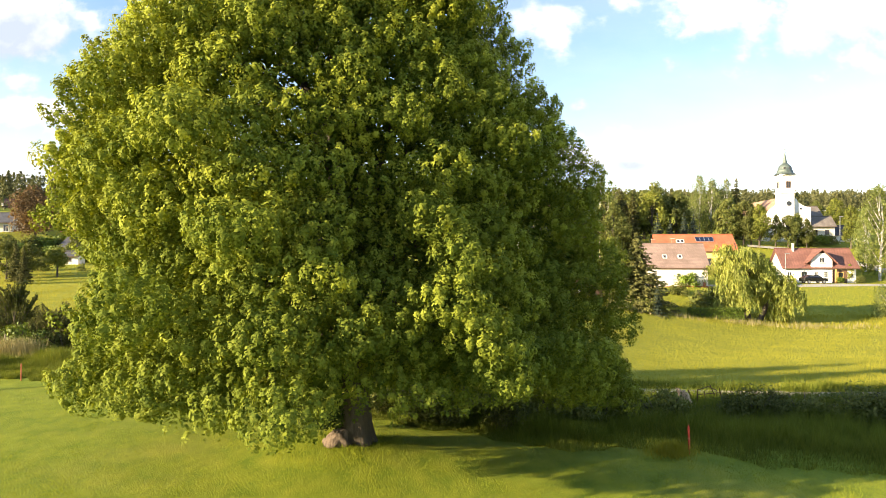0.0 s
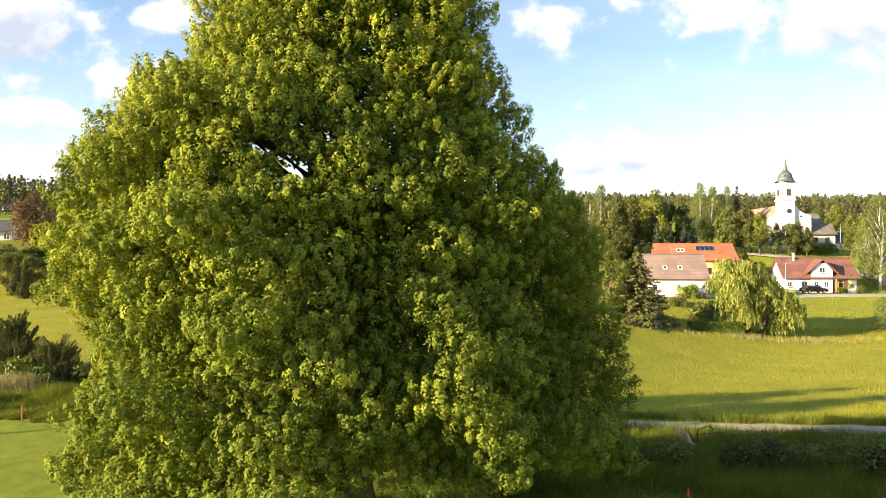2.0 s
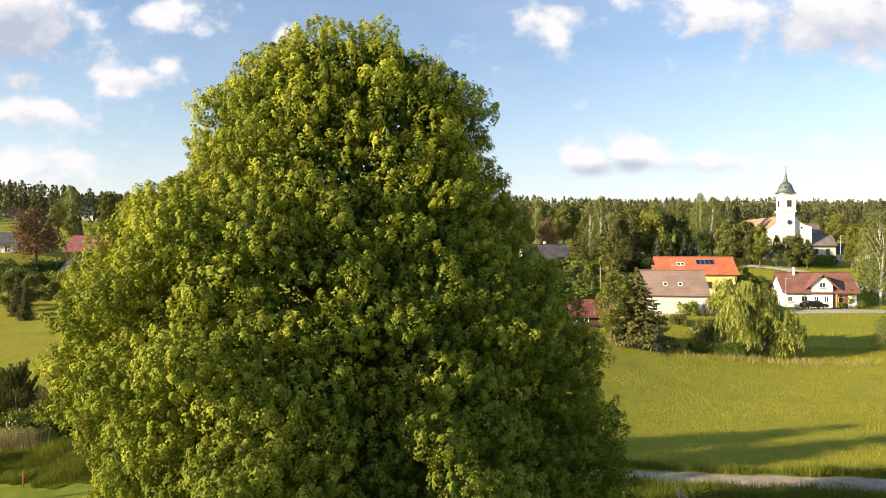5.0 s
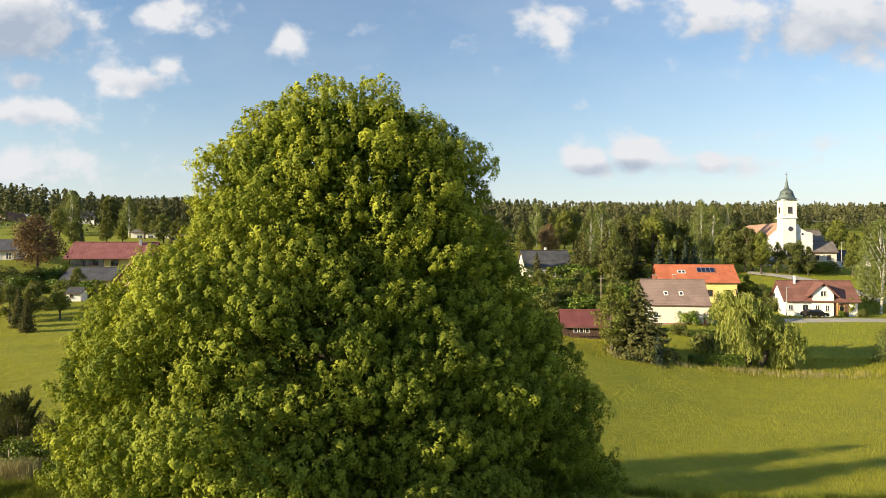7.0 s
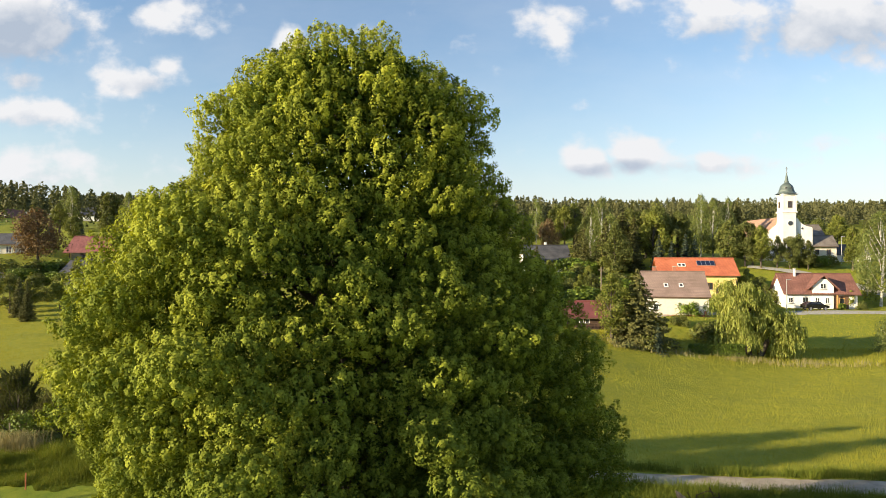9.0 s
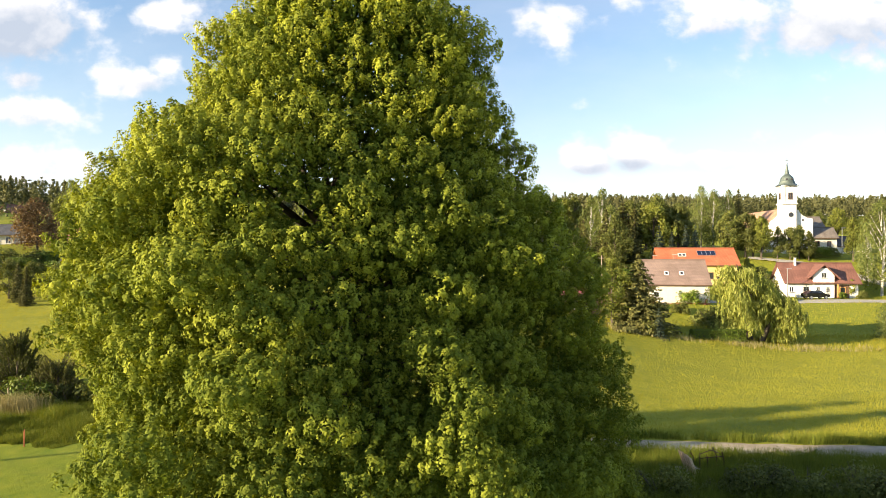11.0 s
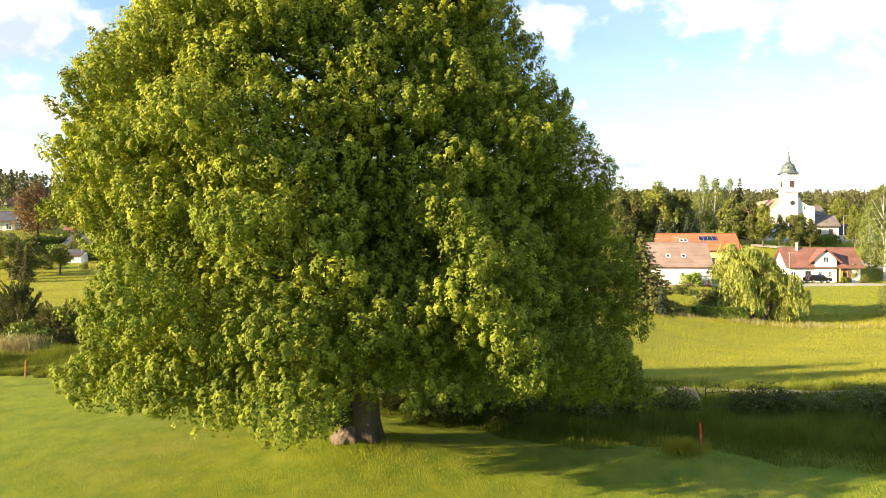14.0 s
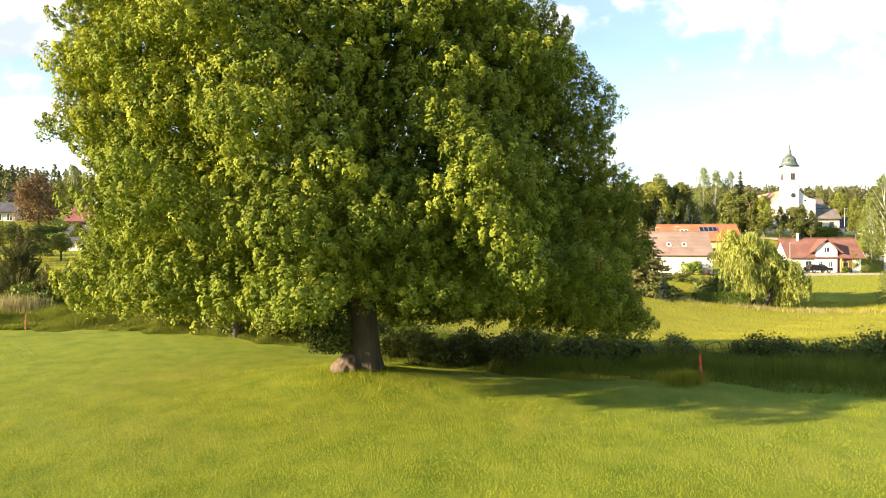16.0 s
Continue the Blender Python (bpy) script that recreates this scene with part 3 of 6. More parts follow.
def linden():
    rng = np.random.default_rng(7)
    base = ground_at(TREE.x, TREE.y)
    tree = thing("linden_tree", "tall old linden with a dense broad fresh green crown", "tree", at=pose(TREE.x, TREE.y, base - 0.1))
    # trunk with a fluted, flaring foot
    rings, sides = 16, 28
    vs, fs = [], []
    for i in range(rings):
        t = i / (rings - 1)
        z = t * 6.0
        r = 0.40 + 0.24 * math.exp(-z / 0.35) - 0.030 * z
        for k in range(sides):
            a = 2 * math.pi * k / sides
            flute = 1 + 0.10 * math.sin(5 * a + 0.7 * z) * math.exp(-z / 1.5) + 0.05 * math.sin(11 * a + z)
            vs.append((0.45 + r * flute * math.cos(a) - 0.05 * z, r * flute * math.sin(a), z - 0.25))
    for i in range(rings - 1):
        for k in range(sides):
            n = (k + 1) % sides
            fs.append((i * sides + k, i * sides + n, (i + 1) * sides + n, (i + 1) * sides + k))
    sheet("trunk", vs, fs, BARK, tree, "dark furrowed bark", smooth=True)
    bm = bmesh.new()
    bmesh.ops.create_icosphere(bm, subdivisions=4, radius=1.0)
    for v in bm.verts:
        p = v.co.copy()
        f = 1 + 0.20 * noise.noise(p * 1.8) + 0.13 * noise.noise(p * 4.5) + 0.06 * noise.noise(p * 9)
        v.co = Vector((p.x * 0.42 * f - 0.02, p.y * 0.40 * f - 0.20, p.z * 0.40 * f + 0.14 + 0.10 * p.x - 0.10 * abs(p.x)))
    part("burl", bm, BURL, tree, "pale knobbly burl at the trunk's foot", smooth=True)
    # limbs
    limb_rng = random.Random(3)

    def limb(pts, rad, twigs, heading):
        v, f = tube(pts, rad, 7)
        fv, ff = list(v), list(f)
        for s in range(twigs):
            k = int(limb_rng.uniform(0.35, 0.9) * (len(pts) - 1))
            p = Vector(pts[k])
            d = Vector((math.cos(heading + limb_rng.uniform(-1.1, 1.1)), math.sin(heading + limb_rng.uniform(-1.1, 1.1)), limb_rng.uniform(-0.1, 0.9)))
            ln = limb_rng.uniform(0.7, 1.4)
            tv, tf = tube([p, p + d * ln * 0.5 + Vector((0, 0, 0.1)), p + d * ln], [rad[k] * 0.5 + 0.012, 0.022, 0.010], 5)
            o = len(fv)
            fv += tv
            ff += [tuple(q + o for q in g) for g in tf]
        sheet("limb", fv, ff, BARK, tree, smooth=True)

    for i in range(20):
        a = i * 2.4 + limb_rng.uniform(-0.3, 0.3)
        z0 = 1.9 + 0.20 * i
        zt = min(z0 + 1.2 + i * 0.36, 14.2)
        reach = float(crown_reach(a, min(zt + 0.6, 15.2))) * limb_rng.uniform(0.62, 0.76)
        pts, rad = [], []
        r0 = 0.19 - 0.004 * i
        for k in range(9):
            t = k / 8
            wob = 0.22 * math.sin(3 * t + i) * t
            pts.append((0.25 + math.cos(a + wob) * reach * t, math.sin(a + wob) * reach * t * 0.9, z0 + (zt - z0) * t ** 0.8 + 0.25 * math.sin(5 * t + i)))
            rad.append(r0 * (1 - t) + 0.02)
        limb(pts, rad, 5, a)
    # bare limbs that show in the opening of the crown
    for lift, length, side in ((0.0, 1.0, 0.0), (-0.45, 0.8, 0.25), (0.55, 0.9, -0.2)):
        pts = [(0.1, side, 7.0 + lift), (-0.7, -0.2 + side, 8.6 + lift), (-1.5, -0.5 + side, 9.3 + lift), (-2.5 * length, -0.8 + side, 9.95 + lift), (-3.5 * length, -1.3 + side, 10.4 + lift), (-4.2 * length, -1.7 + side, 10.6 + lift)]
        limb(pts, [0.17, 0.125, 0.095, 0.07, 0.045, 0.02], 7, math.pi + 0.3)
    top = [(0.2, 0, 5.4), (0.1, 0.1, 7.5), (-0.2, 0.0, 10), (-0.2, 0.1, 12.5), (-0.2, 0, 14.8)]
    v, f = tube(top, [0.29, 0.21, 0.13, 0.07, 0.02], 8)
    sheet("leader", v, f, BARK, tree, smooth=True)
    # boughs: masses of shoots round the crown's outline
    boughs = []
    centres, sizes = np.zeros((0, 3)), np.zeros(0)
    for _ in range(16000):
        z, a = rng.uniform(1.7, 15.0), rng.uniform(0, 2 * math.pi)
        R = float(crown_reach(a, z))
        if rng.uniform() > (R + 0.6) / 8.0:
            continue
        rb = rng.uniform(0.55, 1.05) * (0.85 if z > 11.5 else 1.0)
        rad = max(R * rng.uniform(0.84, 1.0) - rb * 0.62, 0.05)
        c = np.array([math.cos(a) * rad, math.sin(a) * rad, z])
        if len(sizes) and (np.linalg.norm((centres - c) * (1, 1, 1.35), axis=1) < 0.80 * (sizes + rb)).any():
            continue
        centres, sizes = np.vstack([centres, c]), np.append(sizes, rb)
        boughs.append((c, rb, False))
    # boughs that stand out from the outline
    for x, y, z, rb in [(-0.15, 12.4, 5.75, 0.62), (0.35, 12.05, 4.95, 0.62), (0.1, 11.6, 4.2, 0.66), (0.7, 11.7, 3.6, 0.6), (0.95, 11.95, 2.95, 0.7),
                        (-1.5, 11.35, 3.65, 0.5), (-0.8, 11.8, 3.65, 0.5), (-2.3, 11.4, 4.75, 0.6), (-1.9, 13.4, 8.9, 0.65), (-0.8, 13.2, 8.0, 0.55), (1.4, 14.2, 7.6, 0.6),
                        (0.8, 14.4, 7.9, 0.6), (-2.8, 14.2, 10.3, 0.75), (-1.1, 14.7, 10.3, 0.6), (0.0, 15.0, 9.8, 0.7), (-3.9, 12.9, 9.8, 0.7), (-5.6, 12.9, 9.9, 0.7),
                        (-2.7, 10.3, 2.5, 0.65), (-3.65, 11.2, 5.5, 0.75), (-5.4, 10.8, 4.2, 0.8), (-4.7, 11.3, 7.5, 0.75), (-3.4, 11.7, 6.6, 0.7), (-3.0, 10.8, 3.7, 0.75),
                        (-5.4, 11.7, 2.7, 0.8), (-7.0, 12.7, 2.5, 0.75), (-7.7, 13.9, 7.0, 0.8), (-7.5, 14.1, 7.6, 0.7), (-7.0, 13.6, 8.7, 0.7), (0.9, 13.8, 5.6, 0.6),
                        (2.8, 14.1, 2.9, 0.8), (3.4, 16.6, 6.1, 0.8), (0.6, 18.6, 1.6, 0.8), (1.8, 17.4, 1.6, 0.8), (3.1, 17.2, 1.5, 0.9), (4.3, 16.8, 1.5, 0.85),
                        (4.4, 18.2, 1.5, 0.9), (2.9, 19.4, 1.5, 0.9), (1.2, 20.2, 1.5, 0.9), (-6.4, 19.6, 1.7, 0.9), (-4.6, 20.6, 1.6, 0.9), (-1.2, 19.5, 1.6, 0.9), (-0.4, 20.6, 1.5, 0.9), (-1.8, 20.2, 1.4, 0.8), (-0.6, 19.3, 1.5, 0.8), (0.3, 20.4, 1.4, 0.8), (-2.6, 19.0, 1.9, 0.8),
                        (-2.2, 20.8, 2.2, 1.0), (0.4, 19.4, 2.3, 0.9), (-1.5, 18.6, 2.7, 0.8), (-3.6, 19.5, 2.5, 0.9), (-5.2, 19.0, 2.3, 0.9), (-2.0, 14.6, 3.0, 0.8), (-3.2, 14.8, 2.8, 0.8),
                        (-7.5, 17.5, 2.2, 0.9), (-7.0, 18.6, 2.2, 0.9), (-8.2, 16.3, 2.3, 0.9), (-6.6, 16.8, 2.4, 0.8), (-7.8, 15.2, 2.2, 0.8), (-6.0, 18.0, 2.3, 0.8)]:
        boughs.append((np.array([x - TREE.x, y - TREE.y, z - base + 0.1]), rb, True))
    # each bough carries leafy shoots on its outer and upper side, set apart by dark gaps
    shoots, taken = [], {}
    for c, rb, proud in boughs:
        out = np.array([c[0], c[1], 0.0])
        out = out / max(np.linalg.norm(out), 0.2)
        back = out[1] > 0.55 and c[2] > 2.2
        tries = int((55 if back else 480) * rb ** 2) + 10
        d = unit(rng.normal(size=(tries, 3)) + out * 0.75 + np.array([0, 0, 0.35]))
        ragged = np.array([1 + 0.40 * noise.noise(Vector(c + q) * 1.5) for q in d])[:, None]
        depth = rng.uniform(0.62, 1.06, (tries, 1))
        p = c + d * rb * depth * ragged * np.array([1.0, 1.0, 0.72])
        p[:, 2] -= 0.18 * rb * np.clip(((p - c) @ out) / rb, 0, 1) ** 2
        if not proud:
            over = np.hypot(p[:, 0], p[:, 1]) - crown_reach(np.arctan2(p[:, 1], p[:, 0]), p[:, 2])
            fits = over < np.array([0.04 + 0.55 * noise.noise(Vector(q) * 1.25) for q in p]) + rng.normal(0, 0.07, tries)
            p, d, depth = p[fits], d[fits], depth[fits]
        # higher boughs get paler tips, painting in the brighter top of the crown
        lit_mood = rng.uniform(0.35, 1.0) * min(max(0.60 + 0.07 * (c[2] - 3.0), 0.60), 1.4)
        apart = 0.44 if back else 0.205
        for q, dd, outer in zip(p, d, depth[:, 0]):
            cell = tuple(int(w // 0.45) for w in q)
            near = [o for ix in (-1, 0, 1) for iy in (-1, 0, 1) for iz in (-1, 0, 1) for o in taken.get((cell[0] + ix, cell[1] + iy, cell[2] + iz), ())]
            if any((o[0] - q[0]) ** 2 + (o[1] - q[1]) ** 2 + ((o[2] - q[2]) * 0.85) ** 2 < apart ** 2 for o in near):
                continue
            taken.setdefault(cell, []).append(q)
            shoots.append((q, dd, out, outer, lit_mood, back))
    P, N, Y, S = [], [], [], []
    for group in (False, True):
        rows = [r for r in shoots if r[5] == group]
        n, k = len(rows), (34 if group else 66)
        foot, dd, out = (np.array([r[i] for r in rows]) for i in (0, 1, 2))
        outer, lit_mood = np.array([r[3] for r in rows]), np.array([r[4] for r in rows])
        size = rng.uniform(0.65, 1.35, n) * (1.8 if group else 1.0)
        axis = unit(dd * 0.45 + out * 0.25 + np.array([0, 0, 0.8]) + rng.normal(0, 0.22, (n, 3)))
        u = unit(rng.normal(size=(n, k, 3)) + 0.35 * axis[:, None] + 0.55 * dd[:, None])
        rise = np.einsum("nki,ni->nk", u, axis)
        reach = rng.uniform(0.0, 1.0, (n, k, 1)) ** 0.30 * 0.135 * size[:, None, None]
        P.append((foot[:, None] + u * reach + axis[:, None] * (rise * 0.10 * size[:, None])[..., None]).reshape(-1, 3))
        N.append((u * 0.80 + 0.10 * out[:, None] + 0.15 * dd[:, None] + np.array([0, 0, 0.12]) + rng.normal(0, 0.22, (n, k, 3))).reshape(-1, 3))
        # yellow tip tone, with shade painted in for deeper shoots and leaf undersides
        tone = lit_mood * (0.50 + 0.42 * rng.uniform(0, 1, n)) * np.clip((outer - 0.5) / 0.4, 0.1, 1.0)
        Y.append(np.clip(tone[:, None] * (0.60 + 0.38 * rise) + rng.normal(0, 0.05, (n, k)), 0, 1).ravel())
        S.append(np.full(n * k, 0.11 if group else 0.050))
    # shaded leaves inside
    k = 60000
    z = rng.uniform(1.9, 14.5, k)
    a = rng.uniform(0, 2 * math.pi, k)
    R = crown_reach(a, z) * np.sqrt(rng.uniform(0.20, 0.66, k))
    P.append(np.c_[np.cos(a) * R, np.sin(a) * R, z])
    N.append(rng.normal(size=(k, 3)) + np.array([0, 0, 0.8]))
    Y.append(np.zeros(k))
    S.append(np.full(k, 0.14))
    P, N, Y, S = np.concatenate(P), np.concatenate(N), np.concatenate(Y), np.concatenate(S)
    far = np.hypot(P[:, 0], P[:, 1])
    floor = np.interp(far, [0.0, 3.2, 5.0, 7.5], [2.2, 2.1, 1.95, 1.75]) + rng.normal(0, 0.10, len(P))
    # an open arch in the foliage before the trunk
    bearing = (P[:, 0] + TREE.x) / (P[:, 1] + TREE.y)
    floor = np.where((P[:, 1] < -1.0) & (np.abs(bearing + 0.128) < 0.042), 2.15 + rng.normal(0, 0.12, len(P)), floor)
    floor = np.where((P[:, 1] > 0.5) & (far > 2.5), 0.70 + rng.normal(0, 0.1, len(P)), floor)
    floor = np.where((P[:, 1] < -2.0) & (P[:, 0] > 0.6) & (P[:, 0] < 5.2), np.maximum(floor, 2.05 + rng.normal(0, 0.12, len(P))), floor)
    floor = np.where((P[:, 0] > 1.8) & (P[:, 1] > -2.0), 0.75 + rng.normal(0, 0.12, len(P)), floor)
    floor = floor + 0.30 * ripple(P[:, 0], P[:, 1], 0.55) + 0.12
    keep = P[:, 2] > floor
    # openings in the crown, along a leaning line: middle, lean, half width, half height
    for mid, lean, hw, hh in [((-1.25, 0.0, 8.90), (-0.250, 0.10), 0.50, 0.30), ((-0.25, 0.0, 9.75), (-0.15, 0.17), 0.20, 0.13),
                              ((-2.1, 0.0, 9.45), (-0.30, 0.13), 0.30, 0.16), ((1.5, 0.0, 8.0), (0.0, 0.10), 0.13, 0.12)]:
        u = (P[:, 0] - mid[0] - lean[0] * P[:, 1]) / hw
        w = (P[:, 2] - mid[2] - lean[1] * P[:, 1]) / hh
        keep &= u * u + w * w > 0.75 + 0.4 * rng.uniform(size=len(P)) + 0.7 * np.sin(P[:, 0] * 7) * np.cos(P[:, 2] * 9 + P[:, 1])
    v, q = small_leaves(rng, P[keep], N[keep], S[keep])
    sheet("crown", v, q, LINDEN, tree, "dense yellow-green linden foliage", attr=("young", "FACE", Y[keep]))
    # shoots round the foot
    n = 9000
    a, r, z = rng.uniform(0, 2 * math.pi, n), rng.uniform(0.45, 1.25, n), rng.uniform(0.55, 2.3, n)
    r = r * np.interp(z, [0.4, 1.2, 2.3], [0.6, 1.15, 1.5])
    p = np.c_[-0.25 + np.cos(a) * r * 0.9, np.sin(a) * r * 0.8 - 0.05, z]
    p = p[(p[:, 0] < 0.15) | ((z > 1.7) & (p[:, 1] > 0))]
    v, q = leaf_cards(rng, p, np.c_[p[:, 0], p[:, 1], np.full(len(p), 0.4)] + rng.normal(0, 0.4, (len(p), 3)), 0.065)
    # leaf colour about half as bright as the crown's base tones
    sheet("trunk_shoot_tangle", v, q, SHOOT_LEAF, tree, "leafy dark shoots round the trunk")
    return tree


linden()


# ---- other plants: kinds ----
def broadleaf(name, label, tall, wide, material, bark, seed, cards=2600, card=0.42, stem=0.22, droop=0.0, group="", lumps=26, category="tree", girth=1.0):
    """A deciduous tree: tapered trunk, limbs, and a crown of leaf clumps with gaps."""
    rng = np.random.default_rng(seed)
    tree = thing(name, label, category, group)
    cards, card, lumps = int(cards * 1.25), card * 0.80, int(lumps * 1.5)
    r0 = (tall * 0.018 + 0.05) * girth
    pts = [(0, 0, -0.3), (0.02 * tall * rng.normal(0, 0.5), 0, tall * 0.3), (0.03 * tall * rng.normal(0, 0.5), 0.0, tall * 0.6), (0, 0, tall * 0.92)]
    v, f = tube(pts, [r0 * 1.25, r0 * 0.85, r0 * 0.5, 0.03], 8)
    sheet("trunk", v, f, bark, tree, smooth=True)
    C, B = [], []
    for i in range(lumps):
        t = (i + rng.uniform()) / lumps
        z = tall * (stem + (0.96 - stem) * t)
        R = wide * 0.5 * math.sin(math.pi * min(0.16 + t * 0.86, 1.0)) ** 0.75
        a = rng.uniform(0, 2 * math.pi)
        rr = R * rng.uniform(0.35, 0.85)
        C.append((math.cos(a) * rr, math.sin(a) * rr, z))
        B.append(rng.uniform(0.09, 0.20) * wide * (0.8 + 0.3 * (1 - t)))
    lv, lf = [], []
    for c in C[::3]:
        z0 = max(tall * 0.15, c[2] - tall * 0.22)
        tv, tf = tube([(0, 0, z0), (c[0] * 0.5, c[1] * 0.5, (z0 + c[2]) / 2), c], [r0 * 0.4, r0 * 0.25, 0.02], 5)
        o = len(lv)
        lv += tv
        lf += [tuple(q + o for q in g) for g in tf]
    sheet("limb", lv, lf, bark, tree, smooth=True)
    C, B = np.array(C), np.array(B)
    pick = rng.choice(len(C), cards, p=B ** 2 / (B ** 2).sum())
    d = unit(rng.normal(size=(cards, 3)) + np.array([0, 0, 0.25]))
    p = C[pick] + d * (B[pick] * rng.uniform(0.55, 1.1, cards))[:, None] * np.array([1, 1, 0.85])
    if droop:
        hang = rng.uniform(0, 1, cards) ** 1.5 * droop * np.hypot(p[:, 0], p[:, 1]) / (wide * 0.5)
        p[:, 2] = np.maximum(p[:, 2] - hang * tall * 0.6, tall * 0.03)
    v, q = leaf_cards(rng, p, d + rng.normal(0, 0.45, (cards, 3)), card, 0.8 if not droop else 0.55)
    if droop:
        q4 = v.reshape(-1, 4, 3)
        q4[:, 2, 2] -= card * 0.6
        v = q4.reshape(-1, 3)
    sheet("crown", v, q, material, tree)
    return tree


def conifer(name, label, tall, wide, material, seed, rows=24, card=0.34, bare=0.04, group="", trim=2.4, girth=1.0):
    """A spruce or fir: whorls of drooping boughs, shorter towards the tip."""
    rng = np.random.default_rng(seed)
    tree = thing(name, label, "tree", group)
    v, f = tube([(0, 0, -0.3), (0, 0, tall * 0.5), (0, 0, tall * 0.98)], [(tall * 0.018 + 0.04) * girth, (tall * 0.011 + 0.02) * girth, 0.012], 7)
    sheet("trunk", v, f, BARK_FAR, tree, smooth=True)
    P, N = [], []
    for i in range(rows):
        t = (i + rng.uniform(-0.2, 0.2)) / rows
        z = tall * (bare + (0.985 - bare) * t)
        R = wide * 0.5 * max(1 - t, 0.03) ** 0.85 * rng.uniform(0.8, 1.12)
        arms = max(5, int(13 * (1 - t * 0.6)))
        for k in range(arms):
            a = 2 * math.pi * (k + rng.uniform(-0.3, 0.3)) / arms + i * 0.7
            ln = R * rng.uniform(0.72, 1.15)
            m = max(4, int(ln / 0.16 * trim))
            s = rng.uniform(0.12, 1.0, m)
            drop = -0.34 * ln * s ** 1.2 + 0.16 * ln * s ** 3
            side = rng.normal(0, 0.13, m) * ln * (1.1 - s * 0.6)
            P.append(np.c_[np.cos(a) * ln * s - np.sin(a) * side, np.sin(a) * ln * s + np.cos(a) * side, z + drop + rng.normal(0, 0.05, m)])
            N.append(np.c_[np.cos(a) * 0.5 + rng.normal(0, 0.4, m), np.sin(a) * 0.5 + rng.normal(0, 0.4, m), 0.7 + rng.normal(0, 0.3, m)])
    P, N = np.concatenate(P), np.concatenate(N)
    v, q = leaf_cards(rng, P, N, card, 0.55, 0.15)
    sheet("crown", v, q, material, tree)
    return tree


def pine_young(name, label, tall, wide, seed, material, group=""):
    """A bushy young pine: long upswept shoots bristling with needles."""
    rng = np.random.default_rng(seed)
    tree = thing(name, label, "tree", group)
    v, f = tube([(0, 0, -0.2), (0, 0, tall * 0.5), (0, 0, tall * 0.9)], [0.09, 0.06, 0.012], 7)
    sheet("trunk", v, f, BARK_FAR, tree, smooth=True)
    P, D, bv, bf = [], [], [], []
    for i in range(int(62 * wide)):
        t = rng.uniform(0.02, 1.0) ** 1.15
        a = rng.uniform(0, 2 * math.pi)
        R = wide * 0.5 * (1 - t) ** 0.55 * rng.uniform(0.15, 0.95)
        foot = np.array([math.cos(a) * R * 0.8, math.sin(a) * R * 0.8, tall * t * 0.72])
        d = unit(np.array([math.cos(a) * 0.75, math.sin(a) * 0.75, 0.75 + 0.5 * t]) + rng.normal(0, 0.15, 3))
        ln = rng.uniform(0.45, 1.0) * (0.6 + 0.12 * wide)
        tip = foot + d * ln + np.array([0, 0, 0.12 * ln])
        tv, tf = tube([foot, tip], [0.022, 0.008], 4)
        o = len(bv)
        bv += list(tv)
        bf += [tuple(q + o for q in g) for g in tf]
        m = int(95 * ln)
        s = rng.uniform(0.0, 1.0, m)[:, None]
        P.append(foot + (tip - foot) * s + rng.normal(0, 0.018, (m, 3)))
        D.append(unit(unit(tip - foot) * 0.8 + rng.normal(0, 0.50, (m, 3))))
    sheet("branch", bv, bf, BARK_FAR, tree)
    P, D = np.concatenate(P), np.concatenate(D)
    side = unit(np.cross(D, rng.normal(size=D.shape))) * 0.020
    v = np.stack([P - side, P + side, P + D * 0.15], axis=1).reshape(-1, 3)
    sheet("crown", v, np.arange(len(v)).reshape(-1, 3), material, tree)
    return tree


def shrub(name, label, tall, wide, deep, material, seed, cards=2200, card=0.16, group=""):
    """A shrub of many stems: leaf clumps down to the ground."""
    rng = np.random.default_rng(seed)
    bush = thing(name, label, "shrub", group)
    for i in range(7):
        a = rng.uniform(0, 6.28)
        tv, tf = tube([(0, 0, -0.1), (math.cos(a) * wide * 0.16, math.sin(a) * deep * 0.16, tall * 0.4), (math.cos(a) * wide * 0.34, math.sin(a) * deep * 0.34, tall * 0.8)], [0.035, 0.025, 0.008], 5)
        sheet("stem", tv, tf, BARK_FAR, bush)
    lumps = 16
    c = np.c_[rng.uniform(-0.40, 0.40, lumps) * wide, rng.uniform(-0.36, 0.36, lumps) * deep, rng.uniform(0.15, 0.72, lumps) * tall]
    c[:, 2] *= 1 - 0.55 * (np.abs(c[:, 0]) / (wide * 0.5)) ** 2
    b = rng.uniform(0.16, 0.28, lumps) * min(wide, tall * 1.4)
    pick = rng.integers(0, lumps, cards)
    d = unit(rng.normal(size=(cards, 3)) + np.array([0, 0, 0.3]))
    p = c[pick] + d * (b[pick] * rng.uniform(0.5, 1.12, cards))[:, None]
    p[:, 2] = np.maximum(p[:, 2], 0.03)
    v, q = leaf_cards(rng, p, d + rng.normal(0, 0.5, (cards, 3)), card)
    sheet("foliage", v, q, material, bush)
    return bush


def plant(ob, x, y, turn=0.0, scale=1.0):
    """A copy of a plant standing on the ground."""
    m = pose(x, y, ground_at(x, y), 0, 0, turn) @ Matrix.Scale(scale, 4)
    return copy_scaled(ob, m)


def copy_scaled(ob, m):
    made = copy_thing(ob, m)
    made.matrix_basis = m
    return made


